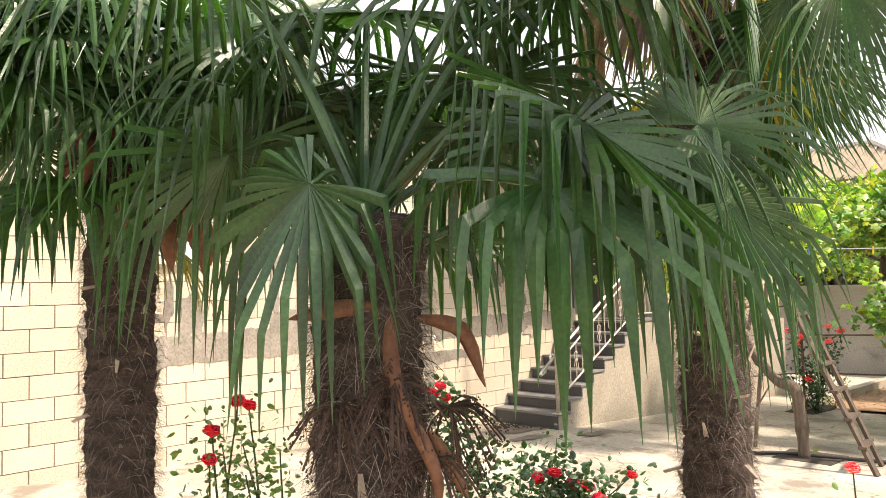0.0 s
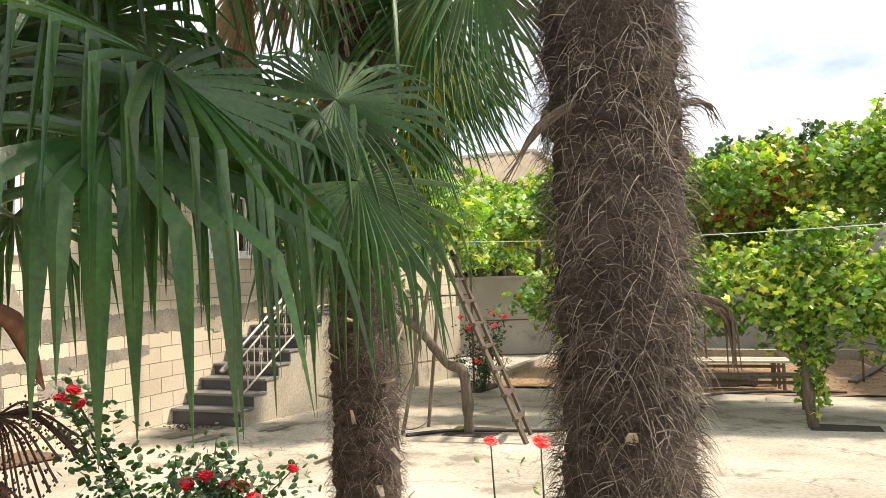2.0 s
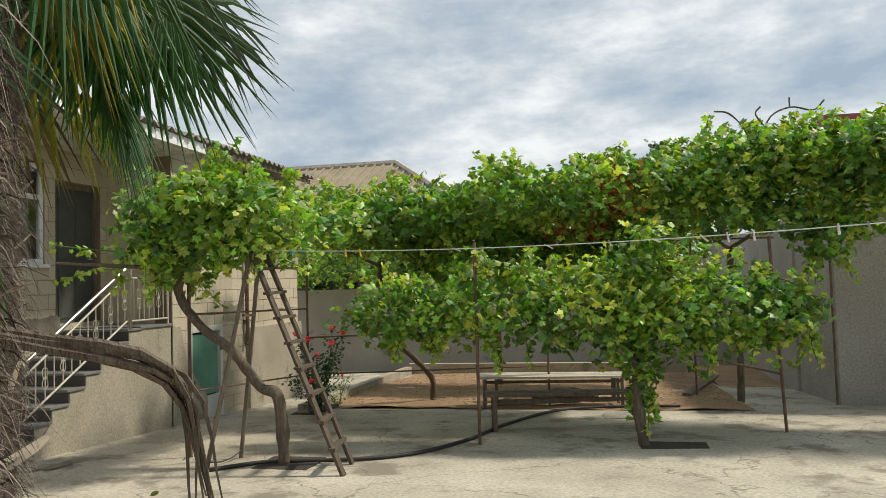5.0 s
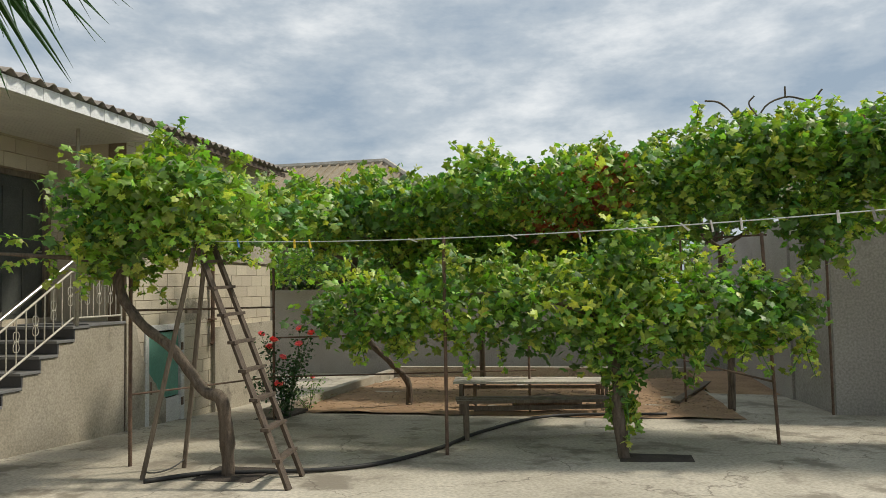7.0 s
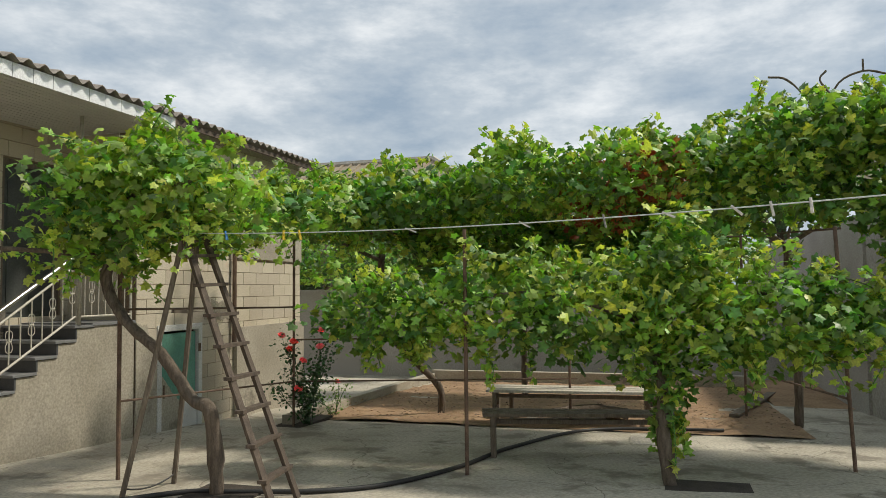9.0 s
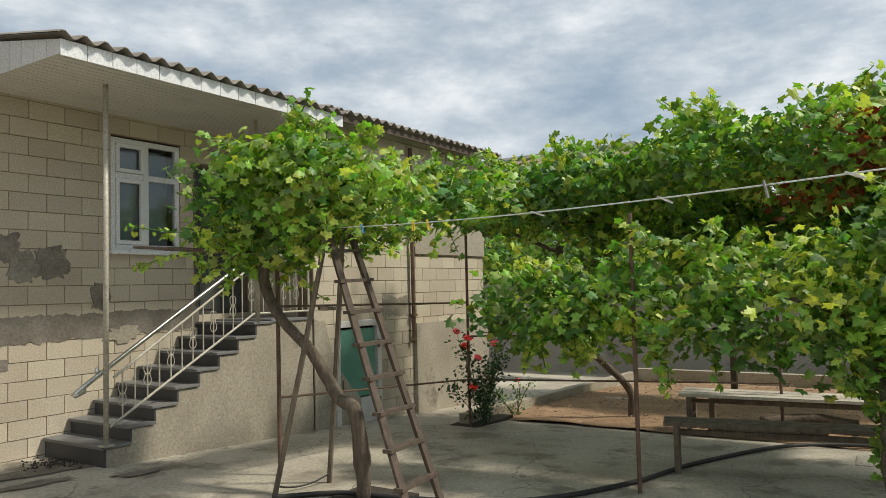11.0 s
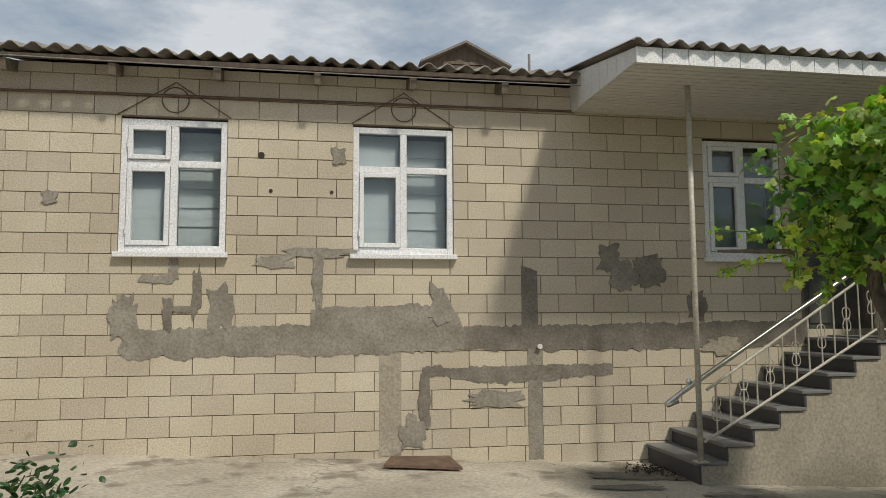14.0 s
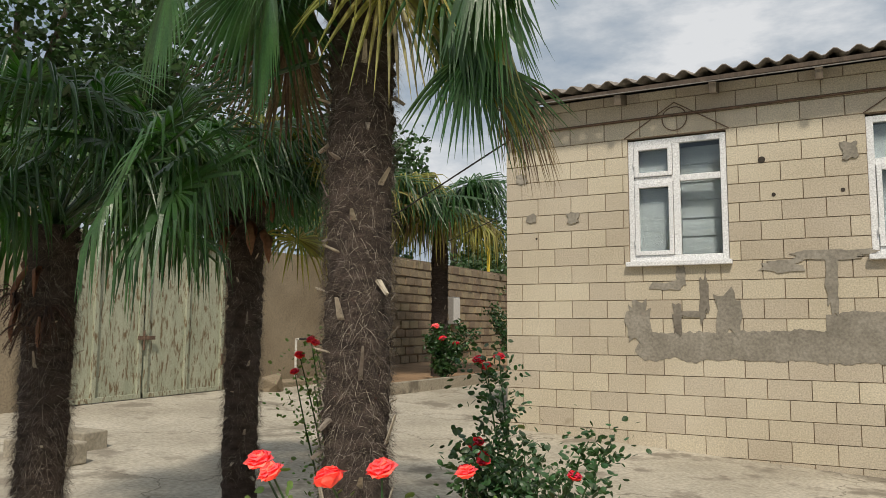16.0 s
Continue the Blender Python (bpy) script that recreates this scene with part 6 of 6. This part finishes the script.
for (x, y, top, rr, lb) in ((-3.3, 4.6, 3.0, 0.14, "fan palm with drooping yellow-green leaves beside the stone wall"), (-4.0, 3.3, 2.9, 0.13, "fan palm with a ringed dark trunk beside the stone wall")):
    palm(x, y, top, rr * 1.25, 2500, 0.08, crown(x, y, top + 0.35, 34, 0.85, 1.2, 0.5, 1.3, 0.35, 0.15, 0.8, None, 34, 0.036), lb, 30)


# ---- roses ----
OVAL = [(0, -0.5), (0.28, -0.3), (0.36, 0.0), (0.26, 0.3), (0, 0.6), (-0.26, 0.3), (-0.36, 0.0), (-0.28, -0.3)]


def rose_flower(m, c, r, up):
    c, up = Vector(c), Vector(up).normalized()
    s = up.cross(Vector((0.4, 0.7, 0.2))).normalized()
    t = up.cross(s)
    for ring, (n, rad, tilt, h) in enumerate(((6, 1.0, 0.7, -0.5), (6, 1.05, 0.95, -0.5), (6, 1.05, 1.15, -0.45), (5, 1.0, 1.35, -0.4), (4, 0.9, 1.5, -0.35))):
        for k in range(n):
            a = 2 * math.pi * (k + ring * 0.37) / n + U(-0.15, 0.15)
            o = s * math.cos(a) + t * math.sin(a)
            e = -s * math.sin(a) + t * math.cos(a)
            rr = r * rad * U(0.9, 1.1)
            lift = (o * math.cos(tilt) + up * math.sin(tilt))
            b = c + up * (h * r)
            p1, p2 = b + lift * (rr * 0.55) + o * (rr * 0.18), b + lift * rr + o * (rr * 0.05)
            tip = p2 + o * (rr * 0.22) - up * (rr * 0.08)
            w = rr * 0.62
            vs = [b, p1 - e * w - o * w * 0.3, p1, p1 + e * w - o * w * 0.3, p2 - e * w * 0.8 - o * w * 0.25, p2, p2 + e * w * 0.8 - o * w * 0.25, tip]
            m.add([tuple(v) for v in vs], [(0, 2, 1), (0, 3, 2), (1, 2, 5, 4), (2, 3, 6, 5), (4, 5, 7), (5, 6, 7)])


def rose(x, y, blooms, petal, label, leafn=260, spread=0.3, height=0.8, leaf=ROSE_LEAF, z0=None, size=0.045, petal2=None, leaf_size=0.036):
    base = Vector((x, y, gz(x) if z0 is None else z0))
    b = thing("rose_bush", label, "rose bush", "rose bushes", at=base)
    st, lv = Mesh(), Mesh()
    tips = [Vector(q) for q in blooms]
    for k in range(5):
        tips.append(base + Vector((U(-spread, spread), U(-spread, spread), height * U(0.6, 1.0))))
    for q in tips:
        foot = base + Vector((U(-0.06, 0.06), U(-0.06, 0.06), -0.02))
        path = bend([foot, foot.lerp(q, 0.55) + Vector((U(-0.06, 0.06), U(-0.06, 0.06), 0.05)), q], 7)
        st.tube(path, [0.008 - 0.005 * i / 14 for i in range(15)], 5)
        cs = []
        for i, p in enumerate(path):
            if i < 3:
                continue
            for _ in range(max(1, leafn // (len(tips) * 12))):
                cs.append(tuple(p + Vector((rng.gauss(0, 0.075), rng.gauss(0, 0.075), rng.gauss(0, 0.05)))))
        leaves(lv, cs, leaf_size, lambda c: 0, 0.5, OVAL)
    kid("stem", st, PALM, b, "thin green stems")
    kid("foliage", lv, leaf, b, "small toothed green leaves")
    for i, q in enumerate(blooms):
        f = Mesh()
        rose_flower(f, q, size * U(0.85, 1.15), (U(-0.5, 0.3), U(-0.6, 0.2), 1))
        kid("bloom", f, petal2 if petal2 and i % 2 else petal, b, "open rose bloom")
    return b


rose(0.65, -4.3, [(0.56, -4.43, 1.08), (0.52, -4.42, 1.1), (0.42, -4.4, 1.0), (0.4, -4.42, 0.9)], ROSE_RED, "red rose bush with pale young leaves between the palms", 900, 0.14, 0.95, ROSE_LEAF_LIGHT, None, 0.036, None, 0.03)
rose(2.05, -4.62, [(1.82, -4.83, 0.62), (1.86, -4.90, 0.65), (1.92, -4.96, 0.6), (1.95, -5.02, 0.59), (1.9, -5.11, 0.56), (2.36, -5.0, 0.56), (1.62, -4.35, 1.0), (1.68, -4.38, 0.97), (1.72, -4.3, 1.02)], ROSE_RED, "dark-leaved rose bush with red blooms among the palms", 3000, 0.42, 0.85, ROSE_LEAF, None, 0.042, None, 0.038)
rose(2.25, -6.15, [(2.34, -6.02, 0.75), (2.2, -6.28, 0.79), (1.92, -6.47, 0.82), (1.99, -6.50, 0.80), (2.20, -6.53, 0.81)], ROSE_CORAL, "coral rose bush with pale young leaves beside the palm", 170, 0.14, 0.6, ROSE_LEAF_LIGHT, None, 0.04, None, 0.03)
rose(11.75, -2.7, [(11.5, -2.6, 0.62), (11.7, -2.95, 0.78), (11.6, -2.5, 0.5), (11.55, -3.0, 0.55), (11.8, -3.1, 0.7), (11.5, -2.75, 0.35), (11.45, -2.7, -0.05), (11.6, -2.35, 0.7)], ROSE_CORAL, "dark-leaved rose bush with coral and pink blooms in the garden bed", 1300, 0.5, 1.05, ROSE_LEAF, None, 0.075, ROSE_PINK, 0.05)
rose(12.9, -2.6, [(12.7, -2.75, -0.1)], ROSE_PINK, "low young rose bush in the garden bed", 300, 0.5, 0.5, ROSE_LEAF_LIGHT, None, 0.05, None, 0.04)
rose(-2.6, 3.4, [(-2.5, 3.2, 0.95), (-2.7, 3.3, 1.15), (-2.4, 3.5, 0.85)], ROSE_RED, "dark rose bush in the side bed", 1500, 0.6, 1.05, ROSE_LEAF, 0.2, 0.09, ROSE_PINK, 0.075)
rose(-2.2, 6.2, [(-2.1, 6.0, 1.3), (-2.3, 6.1, 1.5), (-1.9, 6.4, 1.35)], ROSE_CORAL, "dark rose bush in the side bed by the stone wall", 1400, 0.6, 1.3, ROSE_LEAF, 0.2, 0.08, None, 0.07)
rose(-2.9, 7.6, [(-2.8, 7.5, 1.7), (-3.0, 7.6, 1.5)], ROSE_PINK, "tall rose bush in the side bed by the stone wall", 1400, 0.65, 1.4, ROSE_LEAF, 0.2, 0.08, None, 0.07)


# ---- trees behind ----
def tree(x, y, base, top, spread, n, label, leaf=TREE_LEAF, size=0.16):
    t = thing("tree", label, "tree", "trees beyond the wall", at=(x, y, base))
    tr = Mesh().tube(bend([(x, y, base), (x + 0.1, y, base + (top - base) * 0.4), (x, y + 0.1, top - spread * 0.4)]), [0.22 - 0.012 * i for i in range(13)], 8, 0, 0.3)
    blobs = []
    for k in range(9):
        c = Vector((x + U(-1, 1) * spread * 0.75, y + U(-1, 1) * spread * 0.75, top - spread * U(0.2, 1.5)))
        blobs.append((c.x, c.y, c.z, spread * U(0.3, 0.5), spread * U(0.3, 0.5), spread * U(0.3, 0.48)))
        tr.tube([(x, y, base + (top - base) * 0.45), tuple(c)], [0.09, 0.025], 6)
    kid("trunk", tr, BARK, t, "", True)
    cr = Mesh()
    leaves(cr, blob_points(blobs, n), size, lambda c: 0, 0.6, OVAL)
    kid("crown", cr, leaf, t, "dense dark green leaves")
    return t


tree(30.5, -8.4, -1.3, 7.0, 2.2, 26, "dark green tree beyond the grey wall", size=0.28)
tree(31, -5.2, -1.3, 6.0, 1.6, 24, "lower dark green tree beyond the garden", size=0.28)
tree(27, -11.5, -1.3, 6.2, 1.9, 24, "dark green tree beyond the grey wall", size=0.28)
tree(23.8, 0.5, -1.3, 2.9, 1.2, 60, "dark shrub behind the garden wall", size=0.16)
tree(23.8, 3.0, -1.3, 2.9, 1.2, 60, "dark shrub behind the garden wall", size=0.16)
tree(23.8, -2.5, -1.3, 2.9, 1.2, 60, "dark shrub behind the garden wall", size=0.16)
tree(-7.5, -1.5, 0.3, 7.2, 3.0, 110, "dark tree beyond the street wall", size=0.12)
tree(26.5, -8.0, -1.3, 3.2, 1.5, 50, "dark shrub behind the garden wall", size=0.18)
tree(-9.0, 2.5, 0.3, 7.2, 3.0, 95, "dark tree beyond the street wall", size=0.14)
tree(-8.5, 9.5, 0.3, 6.0, 2.6, 70, "dark green tree behind the stone wall", size=0.15)
tree(-7.5, 13.5, 0.3, 5.6, 2.4, 60, "dark green tree behind the stone wall", size=0.15)

# ---- single blocks of the walls ----
block_cache = {}


def block_mesh(w, h, d, material, key):
    k = (round(w, 3), round(h, 3), key)
    if k not in block_cache:
        b = 0.003
        m = Mesh()
        m.add([(0, 0, 0), (w, 0, 0), (w, 0, h), (0, 0, h), (b, -d, b), (w - b, -d, b), (w - b, -d, h - b), (b, -d, h - b)],
              [(4, 5, 6, 7), (0, 1, 5, 4), (1, 2, 6, 5), (2, 3, 7, 6), (3, 0, 4, 7)])
        block_cache[k] = m.data("block", material)
    return block_cache[k]


J = 0.005
rest = Mesh()
brng = random.Random(3)
for k in range(-8, 19):
    z0 = 0.07 + 0.2 * k
    z1 = min(z0 + 0.2, H_TOP)
    cuts = [0.0]
    x = 0.4 if k % 2 == 0 else 0.2
    while x < H_END - 0.05:
        cuts.append(x)
        if x < EAST < x + 0.4:
            cuts.append(EAST)
        x += 0.4
    cuts.append(H_END)
    for a, b in zip(cuts, cuts[1:]):
        if z1 < gz((a + b) / 2) - 0.02:
            continue
        spans = [(a, b)]
        back = 0.012 if a < EAST - 0.01 else FWD + 0.012
        for h in OPENINGS + HATCH:
            if h[2] < (z0 + z1) / 2 < h[3]:
                ns = []
                for p, q in spans:
                    if q <= h[0] or p >= h[1]:
                        ns.append((p, q))
                    else:
                        if p < h[0] - 0.02:
                            ns.append((p, h[0]))
                        if q > h[1] + 0.02:
                            ns.append((h[1], q))
                spans = ns
        for p, q in spans:
            w, hh = q - p - J, z1 - z0 - J
            if w < 0.02:
                continue
            proud = 0.012 + brng.uniform(-0.002, 0.003)
            if 0.9 <= p < 6.15 and 0 <= k <= 17:
                ob = new("block", block_mesh(w, hh, 0.012, BLOCK, "h"))
                ob.location = (p + J / 2, 0.012 + brng.uniform(-0.002, 0.002), z0 + J / 2)
                ob.parent = wall_front
            else:
                e = 0.003
                X, Z = p + J / 2, z0 + J / 2
                rest.add([(X, back, Z), (X + w, back, Z), (X + w, back, Z + hh), (X, back, Z + hh), (X + e, back - proud, Z + e), (X + w - e, back - proud, Z + e),
                          (X + w - e, back - proud, Z + hh - e), (X + e, back - proud, Z + hh - e)], [(4, 5, 6, 7), (0, 1, 5, 4), (1, 2, 6, 5), (2, 3, 7, 6), (3, 0, 4, 7)])
ob = part("blocks", rest, BLOCK_FAR, wall_front)
ob["kind"] = "stuff"
sm = {}
for k in range(13):
    z = 0.1 + k * 0.2
    y = 3.35 - (0.2 if k % 2 else 0)
    while y < 13.5:
        w = 0.4
        key = brng.randrange(4)
        if key not in sm:
            m = Mesh()
            dd = 0.03 + 0.01 * key
            m.add([(0, 0, 0), (0, w - 0.02, 0), (0, w - 0.02, 0.18), (0, 0, 0.18), (dd, 0.012, 0.012), (dd, w - 0.035, 0.01), (dd, w - 0.03, 0.17), (dd, 0.015, 0.165)],
                  [(4, 5, 6, 7), (0, 1, 5, 4), (1, 2, 6, 5), (2, 3, 7, 6), (3, 0, 4, 7)])
            sm[key] = m.data("wall_block", STONE)
        if y > 3.3:
            ob = new("wall_block", sm[key])
            ob.location = (-5.24, y, z)
            ob.parent = wall_stone
        y += w
